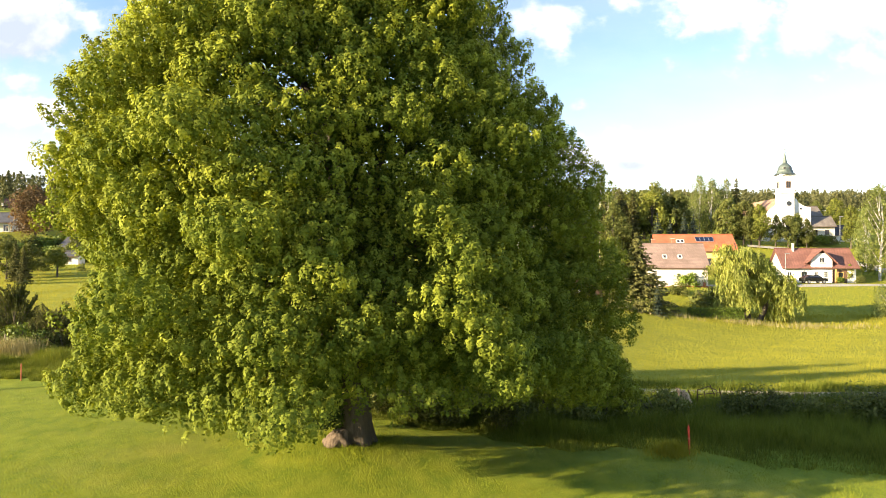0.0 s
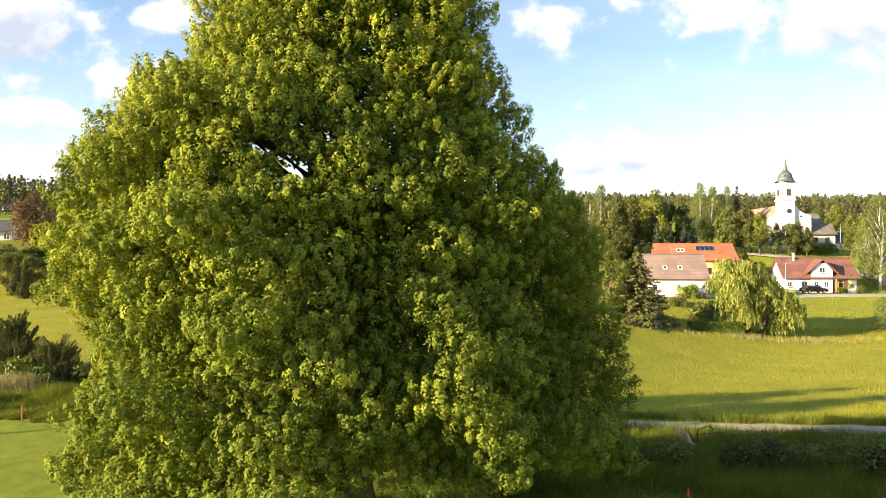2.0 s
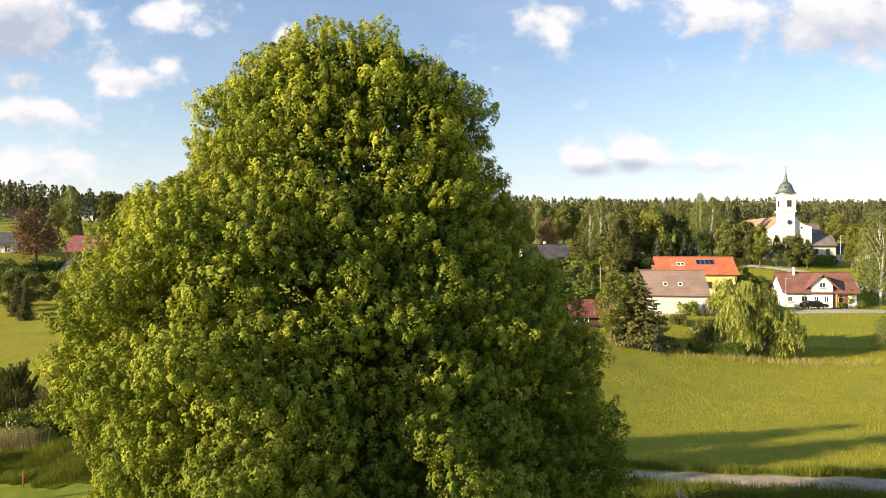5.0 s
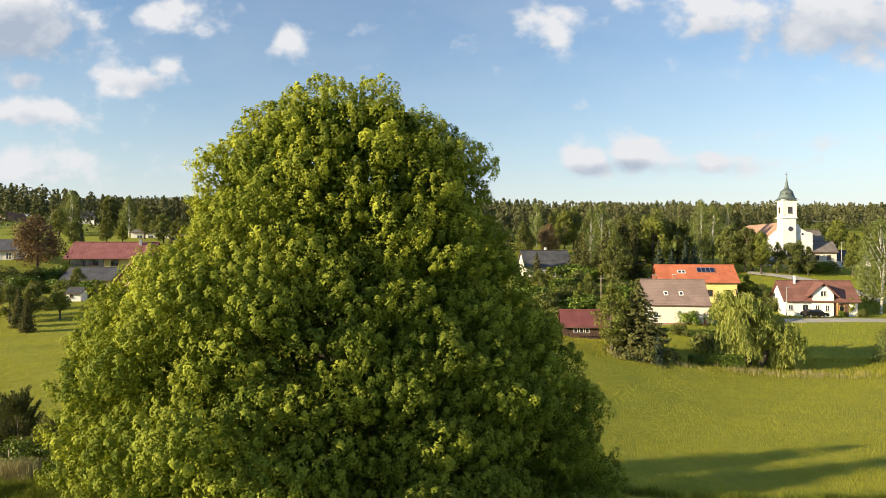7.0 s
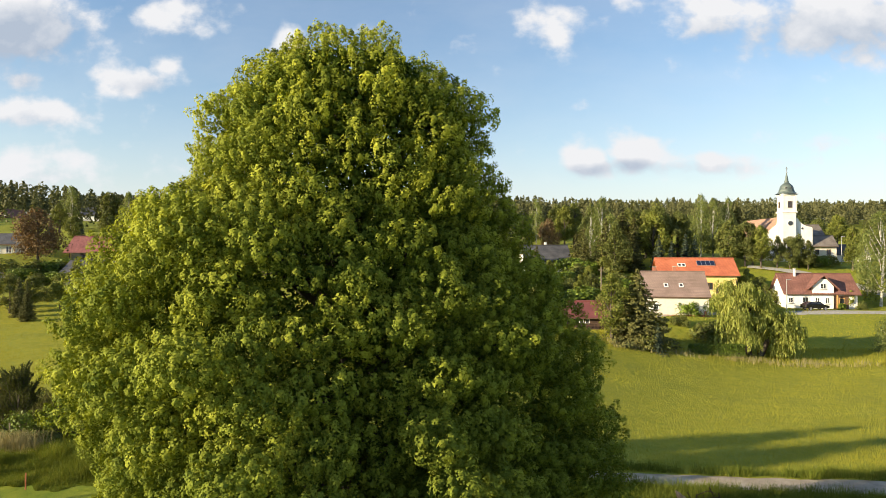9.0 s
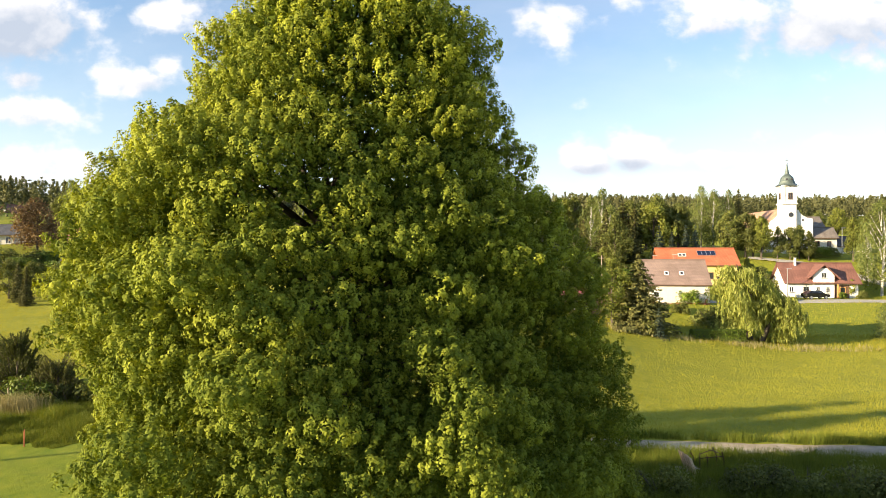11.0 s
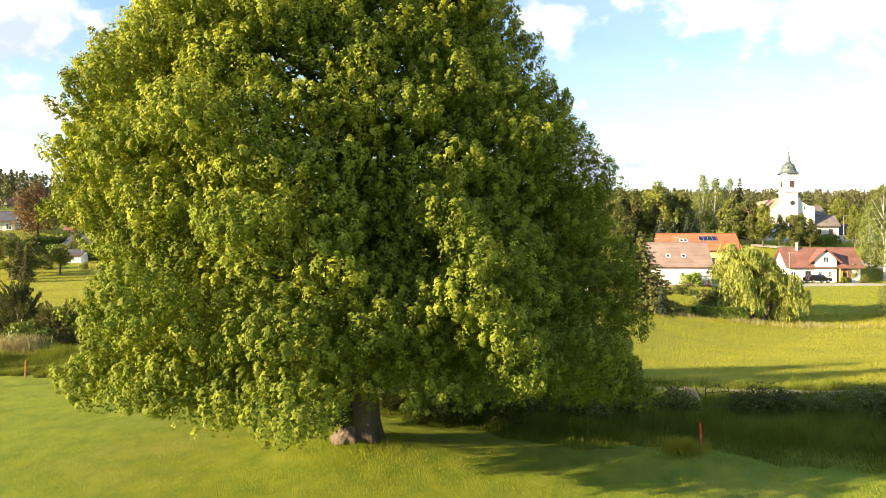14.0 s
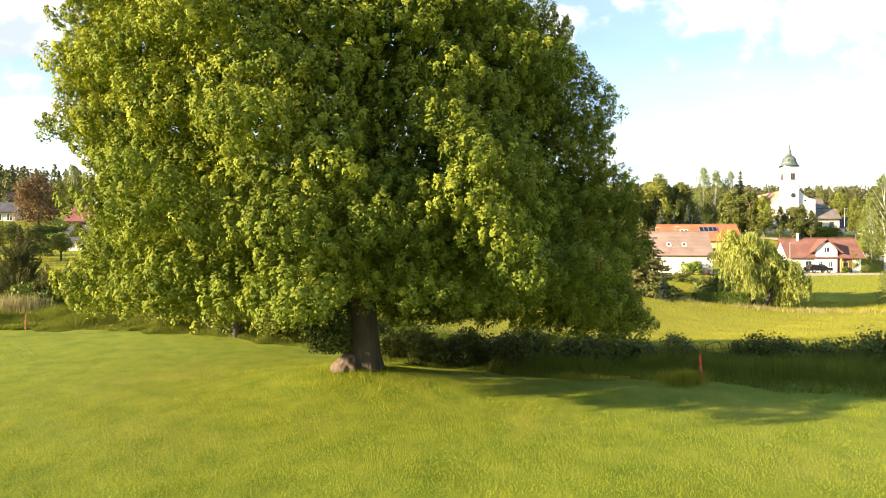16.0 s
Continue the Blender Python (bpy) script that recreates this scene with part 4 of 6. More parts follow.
def settle(ob, x, y, turn=0.0, scale=1.0):
    ob.matrix_basis = pose(x, y, ground_at(x, y), 0, 0, turn) @ Matrix.Scale(scale, 4)
    return ob


# ---- buildings ----
def gable_wall(bm, L, W, eave, ridge, floor=-0.8):
    """Walls of a house with gables at both ends: length along x, ridge along x."""
    x, y = L / 2, W / 2
    v = [bm.verts.new(p) for p in [(-x, -y, floor), (x, -y, floor), (x, y, floor), (-x, y, floor), (-x, -y, eave), (x, -y, eave), (x, y, eave), (-x, y, eave), (-x, 0, ridge), (x, 0, ridge)]]
    for f in [(0, 1, 5, 4), (2, 3, 7, 6), (0, 4, 8, 7, 3), (1, 2, 6, 9, 5), (4, 5, 9, 8), (6, 7, 8, 9), (0, 3, 2, 1)]:
        bm.faces.new([v[i] for i in f])
    return bm


def slab(bm, corners, thick):
    """A roof plane: four corners, thickened downwards, with tile courses laid in its UV."""
    a, b, c, d = [Vector(p) for p in corners]
    n = (b - a).cross(d - a).normalized()
    if n.z < 0:
        n = -n
    lay = bm.loops.layers.uv.verify()
    up = [bm.verts.new(p) for p in (a, b, c, d)]
    dn = [bm.verts.new(p - n * thick) for p in (a, b, c, d)]
    e1 = (b - a).normalized()
    e2 = n.cross(e1)
    faces = [bm.faces.new(up), bm.faces.new(dn[::-1])] + [bm.faces.new((up[i], dn[i], dn[(i + 1) % 4], up[(i + 1) % 4])) for i in range(4)]
    for f in faces:
        for l in f.loops:
            l[lay].uv = ((l.vert.co - a).dot(e1), (l.vert.co - a).dot(e2))
    return bm


def gable_roof(parent, L, W, eave, ridge, over, material, thick=0.16, ends=0.35):
    """Two roof planes and a ridge cap."""
    slope = (ridge - eave) / (W / 2)
    x, y, ze = L / 2 + ends, W / 2 + over, eave - over * slope + 0.12
    zr = ridge + 0.12
    for s in (-1, 1):
        bm = bmesh.new()
        slab(bm, [(-x, s * y, ze), (x, s * y, ze), (x, 0.0, zr), (-x, 0.0, zr)], thick)
        roof = part("roof", bm, material, parent)
        bm = bmesh.new()
        v, f = tube([(-x, s * (y + 0.06), ze - 0.10), (x, s * (y + 0.06), ze - 0.10)], [0.07, 0.07], 6)
        sheet("gutter", v, f, FRAME_BROWN, roof)
    v, f = tube([(-x - 0.02, 0, zr + 0.0), (x + 0.02, 0, zr + 0.0)], [0.13, 0.13], 8)
    sheet("ridge_cap", v, f, material, parent)


def window(parent, x, z, w, h, wall, axis="front", frame_mat=None, bars=1, name="window"):
    """A framed window with a sill and panes, set on a wall at y = -wall (front), +wall (back) or x = wall (side)."""
    frame_mat = frame_mat or FRAME_WHITE
    turn = {"front": pose(x, -wall, z), "east": pose(wall, x, z, 0, 0, 90), "west": pose(-wall, x, z, 0, 0, -90)}[axis]
    t = 0.09
    bm = bmesh.new()
    for a in (-1, 1):
        box(bm, a * (w / 2 - t / 2) - t / 2, a * (w / 2 - t / 2) + t / 2, -0.05, 0.04, -h / 2, h / 2)
        box(bm, -w / 2, w / 2, -0.045, 0.04, a * (h / 2 - t / 2) - t / 2, a * (h / 2 - t / 2) + t / 2)
    for i in range(bars):
        xb = w * ((i + 1) / (bars + 1) - 0.5)
        box(bm, xb - 0.035, xb + 0.035, -0.048, 0.03, -h / 2, h / 2)
    win = part(name, bm, frame_mat, parent)
    win.matrix_basis = turn
    bm = bmesh.new()
    box(bm, -w / 2 + 0.03, w / 2 - 0.03, -0.020, -0.006, -h / 2 + 0.03, h / 2 - 0.03)
    part("pane", bm, PANE, win)
    bm = bmesh.new()
    box(bm, -w / 2 - 0.08, w / 2 + 0.08, -0.16, 0.0, -h / 2 - 0.07, -h / 2 - 0.005, 0.01)
    part("sill", bm, METAL, win)
    return win


def door(parent, x, z0, w, h, wall, material):
    bm = bmesh.new()
    box(bm, x - w / 2, x + w / 2, -wall - 0.05, -wall + 0.03, z0, z0 + h, 0.01)
    d = part("door", bm, material, parent)
    bm = bmesh.new()
    box(bm, x - w / 2 + 0.12, x + w / 2 - 0.12, -wall - 0.062, -wall - 0.045, z0 + h * 0.55, z0 + h - 0.18)
    part("door_pane", bm, PANE, d)
    bm = bmesh.new()
    box(bm, x + w / 2 - 0.14, x + w / 2 - 0.08, -wall - 0.10, -wall - 0.05, z0 + 0.98, z0 + 1.08)
    part("handle", bm, METAL, d)
    return d


def chimney(parent, x, y, z0, z1, w, material):
    bm = bmesh.new()
    box(bm, x - w / 2, x + w / 2, y - w / 2, y + w / 2, z0, z1, 0.02)
    c = part("chimney", bm, material, parent)
    bm = bmesh.new()
    box(bm, x - w / 2 - 0.07, x + w / 2 + 0.07, y - w / 2 - 0.07, y + w / 2 + 0.07, z1, z1 + 0.09, 0.015)
    part("chimney_cap", bm, GREY_WALL, c)
    return c


def on_roof(W, eave, ridge, t):
    """Pose on the front roof plane at the share t from eave to ridge; x is free."""
    y, z = -W / 2 * (1 - t), eave + (ridge - eave) * t + 0.12
    return y, z, math.degrees(math.atan2(ridge - eave, W / 2))


def skylight(parent, x, W, eave, ridge, t, w=0.8, h=1.1, frame_mat=None):
    y, z, a = on_roof(W, eave, ridge, t)
    bm = bmesh.new()
    for s in (-1, 1):
        box(bm, s * w / 2 - 0.06, s * w / 2 + 0.06, -h / 2, h / 2, -0.02, 0.09)
        box(bm, -w / 2, w / 2, s * h / 2 - 0.06, s * h / 2 + 0.06, -0.02, 0.085)
    k = part("skylight", bm, frame_mat or FRAME_WHITE, parent)
    k.matrix_basis = pose(x, y, z, a, 0, 0)
    bm = bmesh.new()
    box(bm, -w / 2, w / 2, -h / 2, h / 2, 0.0, 0.05)
    part("pane", bm, PANE, k)


def house(name, label, x, y, z, turn, L, W, eave, ridge, walls, roof, over=0.5, ends=0.35, category="house"):
    """A gabled house; its ridge runs along its own x, its front is -y."""
    h = thing(name, label, category, at=pose(x, y, z, 0, 0, turn))
    bm = bmesh.new()
    gable_wall(bm, L, W, eave, ridge)
    part("wall", bm, walls, h)
    gable_roof(h, L, W, eave, ridge, over, roof, ends=ends)
    return h


def orange_house():
    h = house("orange_roofed_house", "yellow house under a bright orange tiled roof with solar panels", 48.2, 122.5, 1.2, -10, 13.6, 9.0, 3.7, 6.6, YELLOW, ORANGE_TILE, 0.4, 0.5)
    y, z, a = on_roof(9.0, 3.7, 6.6, 0.66)
    for i in range(4):
        bm = bmesh.new()
        box(bm, -0.38, 0.38, -0.75, 0.75, 0.04, 0.10, 0.008)
        p = part("solar_panel", bm, SOLAR, h, "dark blue solar panel")
        p.matrix_basis = pose(0.7 + i * 0.80, y, z, a)
        bm = bmesh.new()
        for s in (-1, 1):
            box(bm, s * 0.385 - 0.02, s * 0.385 + 0.02, -0.77, 0.77, 0.03, 0.115)
            box(bm, -0.385, 0.385, s * 0.76 - 0.02, s * 0.76 + 0.02, 0.03, 0.112)
        part("panel_frame", bm, METAL, p)
    skylight(h, -2.9, 9.0, 3.7, 6.6, 0.55, 0.62, 0.9)
    skylight(h, -2.2, 9.0, 3.7, 6.6, 0.55, 0.62, 0.9)
    for wx in (1.9, 5.0):
        window(h, wx, 1.6, 1.3, 1.25, 4.5, frame_mat=FRAME_BROWN)
    window(h, -1.0, 1.6, 1.2, 1.25, 4.5, frame_mat=FRAME_BROWN)
    window(h, 0.0, 4.2, 1.0, 1.1, 6.8, "west", FRAME_BROWN)
    door(h, 3.6, -0.5, 1.0, 2.0, 4.5, FRAME_BROWN)


def beige_house():
    h = house("brown_roofed_cottage", "low cream cottage with a weathered brown tiled roof", 36.9, 102.5, -0.9, -9, 9.4, 8.6, 3.2, 6.8, CREAM, BROWN_TILE, 0.2, 0.3)
    for sx in (-1.4, 0.9):
        skylight(h, sx, 8.6, 3.2, 6.8, 0.42, 0.55, 0.75)
    chimney(h, -2.7, 0.4, 6.2, 7.6, 0.5, BRICKWORK)
    chimney(h, 0.4, 0.3, 6.4, 7.7, 0.5, BRICKWORK)
    window(h, -3.2, 1.6, 0.8, 0.9, 4.3)
    bm = bmesh.new()
    box(bm, -4.72, 4.72, -4.32, -4.25, -0.8, 0.35)
    part("plinth", bm, BRICKWORK, h, "reddish brick plinth")
    for fx in (2.9, 4.1):
        bm = bmesh.new()
        box(bm, fx - 0.15, fx + 0.15, -4.75, -4.35, 0.35, 1.0, 0.03)
        part("flower_box", bm, BRICKWORK, h, "small red flower box")


def white_house():
    L, W, eave, ridge = 11.6, 7.6, 2.9, 6.0
    h = house("white_cottage", "white cottage with a rust-red tiled roof and a gabled dormer", 67.2, 115.4, -0.9, -10, L, W, eave, ridge, WHITE, RUST_TILE, 0.45, 0.5)
    # the gabled bay in the front
    bm = bmesh.new()
    b0, b1, gy = -1.5, 1.9, -W / 2 - 0.25
    mid = (b0 + b1) / 2
    v = [bm.verts.new(p) for p in [(b0, gy, -0.8), (b1, gy, -0.8), (b1, gy, 4.0), (mid + 1.2, gy, 4.6), (mid + 0.5, gy, 5.3), (mid - 0.5, gy, 5.3), (mid - 1.2, gy, 4.6), (b0, gy, 4.0)]]
    w = [bm.verts.new((p.co.x, 0.6, p.co.z)) for p in v]
    bm.faces.new(v)
    bm.faces.new(w[::-1])
    for i in range(8):
        bm.faces.new((v[i], w[i], w[(i + 1) % 8], v[(i + 1) % 8]))
    bay = part("gabled_bay", bm, WHITE, h, "white gabled bay with an upstairs window")
    for s in (-1, 1):
        bm = bmesh.new()
        slab(bm, [(mid + s * 2.6, gy - 0.35, 3.55), (mid + s * 2.6, 0.3, 3.55), (mid, 0.3, 6.0), (mid, gy - 0.35, 6.0)], 0.14)
        part("bay_roof", bm, RUST_TILE, h)
    window(h, 0.2, 4.05, 0.95, 1.0, -gy, bars=1)
    window(h, -2.6, 1.55, 1.1, 1.1, 3.8, bars=1)
    window(h, -0.75, 1.5, 0.7, 1.1, -gy, bars=1)
    window(h, 0.85, 1.5, 0.7, 1.1, -gy, bars=1)
    window(h, 5.1, 1.45, 0.6, 0.7, 3.8, bars=0)
    window(h, -5.0, 1.5, 0.8, 1.0, 3.8, bars=1)
    # the porch recess is a flat brown panel, its shade put into the colour
    bm = bmesh.new()
    box(bm, 2.0, 4.4, -3.83, -3.78, -0.1, 2.4)
    part("porch_recess", bm, FRAME_BROWN, h, "flat brown panel painting in the shade of the porch recess")
    door(h, 3.3, -0.1, 1.0, 2.1, 3.85, DOOR_WOOD)
    bm = bmesh.new()
    box(bm, 2.25, 2.45, -4.5, -4.3, -0.3, 2.5, 0.02)
    part("porch_post", bm, DOOR_WOOD, h)
    chimney(h, -3.3, -0.5, 4.9, 7.0, 0.32, WHITE)


def church():
    c = thing("church", "white baroque village church with a green copper onion spire", "church", at=pose(80.5, 149.5, 6.6, 0, 0, -6))
    # tower
    bm = bmesh.new()
    box(bm, -1.55, 1.55, -2.3, 0.9, -1.0, 16.0, 0.12)
    tower = part("tower", bm, WHITE, c)
    for z in (11.5, 15.65):
        bm = bmesh.new()
        box(bm, -1.78, 1.78, -2.53, 1.13, z, z + 0.35, 0.1)
        part("cornice", bm, WHITE, tower)
    for s in (-1, 1):
        bm = bmesh.new()
        box(bm, s * 1.32 - 0.22, s * 1.32 + 0.22, -2.37, -2.25, 11.85, 15.65)
        part("pilaster", bm, WHITE, tower)
    window(c, 0.1, 13.5, 0.95, 1.5, 2.32, frame_mat=FRAME_BROWN, bars=1, name="belfry_louvre")
    window(c, -0.7, 13.5, 0.95, 1.5, 1.57, "west", FRAME_BROWN, 1, "belfry_louvre")
    for x, y, z, r in ((0.2, -2.30, 9.1, 0.55), (3.1, -1.60, 7.9, 0.24)):
        bm = bmesh.new()
        bmesh.ops.create_cone(bm, cap_ends=True, segments=20, radius1=r + 0.12, radius2=r + 0.05, depth=0.10, matrix=pose(x, y - 0.03, z, 90))
        ring = part("round_window", bm, WHITE, tower)
        bm = bmesh.new()
        bmesh.ops.create_cone(bm, cap_ends=True, segments=20, radius1=r, radius2=r, depth=0.06, matrix=pose(x, y - 0.07, z, 90))
        part("pane", bm, PANE, ring)
    window(c, 0.0, 3.6, 1.0, 1.9, 2.32, frame_mat=FRAME_BROWN)
    # spire: a flared skirt, a bell, and a needle
    prof = [(2.50, 15.95), (2.15, 16.12), (1.75, 16.5), (1.62, 16.85), (1.64, 16.98), (1.52, 17.02), (1.46, 17.45), (1.28, 17.9), (0.95, 18.3), (0.58, 18.6), (0.46, 18.85), (0.50, 18.95), (0.38, 19.2), (0.30, 19.8), (0.18, 20.4), (0.06, 21.1)]
    sides = 8
    vs = [(r * math.cos(2 * math.pi * (k + 0.5) / sides), r * math.sin(2 * math.pi * (k + 0.5) / sides) - 0.7, z) for r, z in prof for k in range(sides)]
    fs = [(i * sides + k, i * sides + (k + 1) % sides, (i + 1) * sides + (k + 1) % sides, (i + 1) * sides + k) for i in range(len(prof) - 1) for k in range(sides)]
    spire = sheet("spire", vs, fs, COPPER, c, "weathered green copper spire")
    for s in (-1, 1):
        bm = bmesh.new()
        box(bm, s * 0.55 - 0.22, s * 0.55 + 0.22, -2.08, -1.7, 17.15, 17.6, 0.06)
        part("spire_vent", bm, SLATE, spire)
    bm = bmesh.new()
    bmesh.ops.create_uvsphere(bm, u_segments=10, v_segments=8, radius=0.18, matrix=Matrix.Translation((0, -0.7, 21.15)))
    box(bm, -0.05, 0.05, -0.75, -0.65, 21.15, 22.4)
    box(bm, -0.35, 0.35, -0.74, -0.66, 21.9, 22.0)
    part("cross", bm, METAL, spire)
    # curved west front
    bm = bmesh.new()
    prof = [(-1.4, 10.2), (-1.8, 9.9), (-1.9, 9.2), (-2.05, 8.5), (-2.3, 8.1), (-2.4, 7.6), (-2.4, -1.0)]
    right = [(1.5, 10.5), (2.2, 10.2), (2.5, 9.6), (3.1, 9.0), (4.1, 8.45), (5.3, 8.2), (5.4, 7.9), (5.4, -1.0)]
    outline = prof[::-1] + right
    f0 = [bm.verts.new((x, -1.6, z)) for x, z in outline]
    f1 = [bm.verts.new((x, 0.0, z)) for x, z in outline]
    bm.faces.new(f0)
    bm.faces.new(f1[::-1])
    for i in range(len(outline)):
        j = (i + 1) % len(outline)
        bm.faces.new((f0[i], f1[i], f1[j], f0[j]))
    part("west_front", bm, WHITE, c, "white front with swept volute gables")
    # nave behind
    bm = bmesh.new()
    x, eave, ridge = 5.0, 6.2, 10.6
    v0 = [bm.verts.new(p) for p in [(-x, 0, -1), (x, 0, -1), (x, 0, eave), (0, 0, ridge), (-x, 0, eave)]]
    v1 = [bm.verts.new((p.co.x, 24, p.co.z)) for p in v0]
    bm.faces.new(v0)
    bm.faces.new(v1[::-1])
    for i in range(5):
        bm.faces.new((v0[i], v1[i], v1[(i + 1) % 5], v0[(i + 1) % 5]))
    part("nave", bm, WHITE, c)
    for s in (-1, 1):
        bm = bmesh.new()
        slab(bm, [(s * 5.6, 0.2, 5.75), (s * 5.6, 24.5, 5.75), (0, 24.5, 10.8), (0, 0.2, 10.8)], 0.2)
        part("nave_roof", bm, TAN_TILE, c)


def parsonage():
    h = house("parsonage", "cream parsonage with a grey-brown tiled roof beside the church", 89.3, 158.0, 6.7, -8, 7.0, 8.5, 5.6, 8.9, CREAM, GREY_TILE, 0.5, 0.4)
    for wx in (-2.3, 0.0, 2.3):
        window(h, wx, 2.2, 1.0, 1.4, 4.25, frame_mat=FRAME_BROWN)
    h = house("parsonage_wing", "low cream wing under a grey roof before the parsonage", 88.6, 149.8, 6.7, -8, 5.6, 5.0, 3.9, 6.0, CREAM, GREY_TILE, 0.5, 0.3)
    for wx in (-1.4, 1.1):
        window(h, wx, 2.3, 0.9, 1.2, 2.5, frame_mat=FRAME_BROWN)
    h = house("low_annex", "low white outbuilding under a dark roof", 96.6, 151.5, 6.4, -8, 7.6, 5.0, 2.2, 4.2, WHITE, SLATE, 0.4)
    for wx in (-2.2, 0.0, 2.2):
        window(h, wx, 1.2, 0.8, 0.9, 2.5)


def cabin():
    h = house("wooden_cabin", "dark wooden garden cabin with a red sheet roof", 20.5, 91.5, -1.5, -6, 6.8, 5.0, 1.75, 3.5, DARK_WOOD, RED_SHEET, 0.5, 0.4, "cabin")
    for wx in (-1.7, -0.9, -0.1):
        window(h, wx, 1.0, 0.6, 0.7, 2.5, frame_mat=FRAME_WHITE, bars=0)
    bm = bmesh.new()
    box(bm, -3.2, 1.4, -3.6, -2.5, -0.3, 0.05)
    part("veranda", bm, DARK_WOOD, h)
    bm = bmesh.new()
    for i in range(9):
        box(bm, -3.1 + i * 0.55, -3.04 + i * 0.55, -3.55, -3.49, 0.05, 0.75)
    box(bm, -3.2, 1.4, -3.57, -3.47, 0.75, 0.83)
    part("railing", bm, DARK_WOOD, h)


def slate_house():
    h = house("slate_roofed_house", "cream house with a dark slate roof among trees", 24.4, 155.0, 4.4, 4, 11.0, 9.0, 2.6, 6.1, CREAM, SLATE, 0.5)
    for wx in (-2.5, 0.6, 3.6):
        window(h, wx, 1.3, 1.0, 1.2, 4.5, frame_mat=FRAME_BROWN)
    chimney(h, 0.4, 0.3, 5.6, 6.9, 0.5, WHITE)


def red_house():
    L, W, eave, ridge = 15.6, 9.6, 3.0, 5.9
    h = house("red_roofed_house", "long yellow house with a red roof and a recessed balcony", -70.5, 136.0, 6.3, 9, L, W, eave, ridge, YELLOW, RED_TILE, 0.9, 0.8)
    # flat grey panel on the wall paints in the recessed balcony's shade
    bm = bmesh.new()
    box(bm, -7.3, -1.0, -4.83, -4.77, 0.5, 2.75)
    part("balcony_recess", bm, GREY_WALL, h, "flat grey panel painting in the shade of the balcony recess")
    bm = bmesh.new()
    for i in range(4):
        box(bm, -7.4 + i * 2.15, -7.26 + i * 2.15, -5.6, -5.46, -0.8, 2.7)
    part("balcony_post", bm, DARK_WOOD, h)
    bm = bmesh.new()
    box(bm, -7.4, -0.9, -5.6, -5.5, 0.4, 1.15)
    part("balcony_rail", bm, DARK_WOOD, h)
    for wx, ww in ((-5.0, 0.9), (-3.0, 1.9), (1.1, 1.5), (4.6, 1.5)):
        window(h, wx, 1.6, ww, 1.2, 4.84 if wx < 0 else 4.8, frame_mat=FRAME_BROWN)
    for wy in (-1.2, 0.6):
        window(h, wy, 4.0, 0.7, 1.0, 7.8, "east", FRAME_BROWN)
    window(h, -2.0, 1.5, 1.1, 1.2, 7.8, "east", FRAME_BROWN)
    chimney(h, 5.0, -0.8, 5.2, 6.6, 0.6, GREY_WALL)


def left_group():
    h = house("grey_roofed_barn", "long low barn with a grey slate roof and pale walls", -63.8, 115.5, 3.7, 5, 8.2, 7.6, 1.8, 3.7, GREY_WALL, SLATE, 0.5, 0.4, "barn")
    window(h, -1.0, 0.9, 0.8, 0.7, 3.8)
    window(h, 2.2, 0.9, 0.8, 0.7, 3.8)
    h = house("pink_gabled_house", "pink house with a steep dark gable and white ground floor", -47.5, 106.0, 3.0, 60, 9.0, 9.8, 2.5, 6.0, PINK, FRAME_BROWN, 0.7, 0.9)
    window(h, -1.0, 2.9, 1.2, 1.5, 4.5, "west")
    window(h, 1.4, 2.9, 1.0, 1.3, 4.5, "west")
    window(h, -1.5, 0.4, 1.2, 1.4, 4.5, "west")
    window(h, 1.5, 0.4, 1.2, 1.4, 4.5, "west")
    bm = bmesh.new()
    box(bm, -4.56, -4.5, -4.1, 4.1, -0.8, 1.2)
    part("ground_floor_render", bm, WHITE, h, "white rendered ground floor")
    h = house("garden_shed", "small white garden shed with a dark roof", -56.5, 97.0, 2.9, 3, 2.1, 2.0, 1.3, 1.9, WHITE, SLATE, 0.25, 0.2, "shed")
    window(h, -0.3, 0.8, 0.5, 0.5, 1.0, frame_mat=FRAME_BROWN)
    h = house("dark_roofed_house", "pale house with a dark roof behind hedges", -93.5, 129.5, 8.2, 8, 14.0, 9.0, 2.5, 4.4, CREAM, SLATE, 0.6)
    for wx in (2.2, 4.0, 6.0):
        window(h, wx, 1.3, 1.1, 1.4, 4.5)
    h = house("white_bungalow", "long low white building with a pale flat roof among trees", -83.0, 186.0, 12.6, 6, 15.0, 8.0, 3.0, 3.9, WHITE, GREY_TILE, 0.4)
    for wx in (-5, -2, 1, 4):
        window(h, wx, 1.6, 1.6, 1.3, 4.0)
    h = house("hillside_house", "white house with a dark roof at the forest edge", -137.5, 247.0, 20.4, 4, 8.0, 8.0, 2.4, 5.2, WHITE, SLATE, 0.5)
    for wx in (-2.5, 0.2, 2.7):
        window(h, wx, 1.3, 1.0, 1.1, 4.0)
    h = house("log_house", "brown wooden house with a steep roof at the forest edge", -174.0, 255.0, 20.3, 70, 7.0, 6.4, 2.2, 5.2, DARK_WOOD, RUST_TILE, 0.6)
    window(h, 0.0, 3.0, 1.0, 1.0, 3.5, "west")
    window(h, 1.6, 1.1, 1.0, 1.1, 3.5, "west")
    h = house("terrace_house", "pale house with an arched terrace half hidden in trees", -86.0, 196.0, 13.6, 6, 7.0, 6.0, 2.6, 3.6, WHITE, RUST_TILE, 0.4)
    window(h, -1.5, 1.3, 1.2, 1.4, 3.0)
    window(h, 1.5, 1.3, 1.2, 1.4, 3.0)


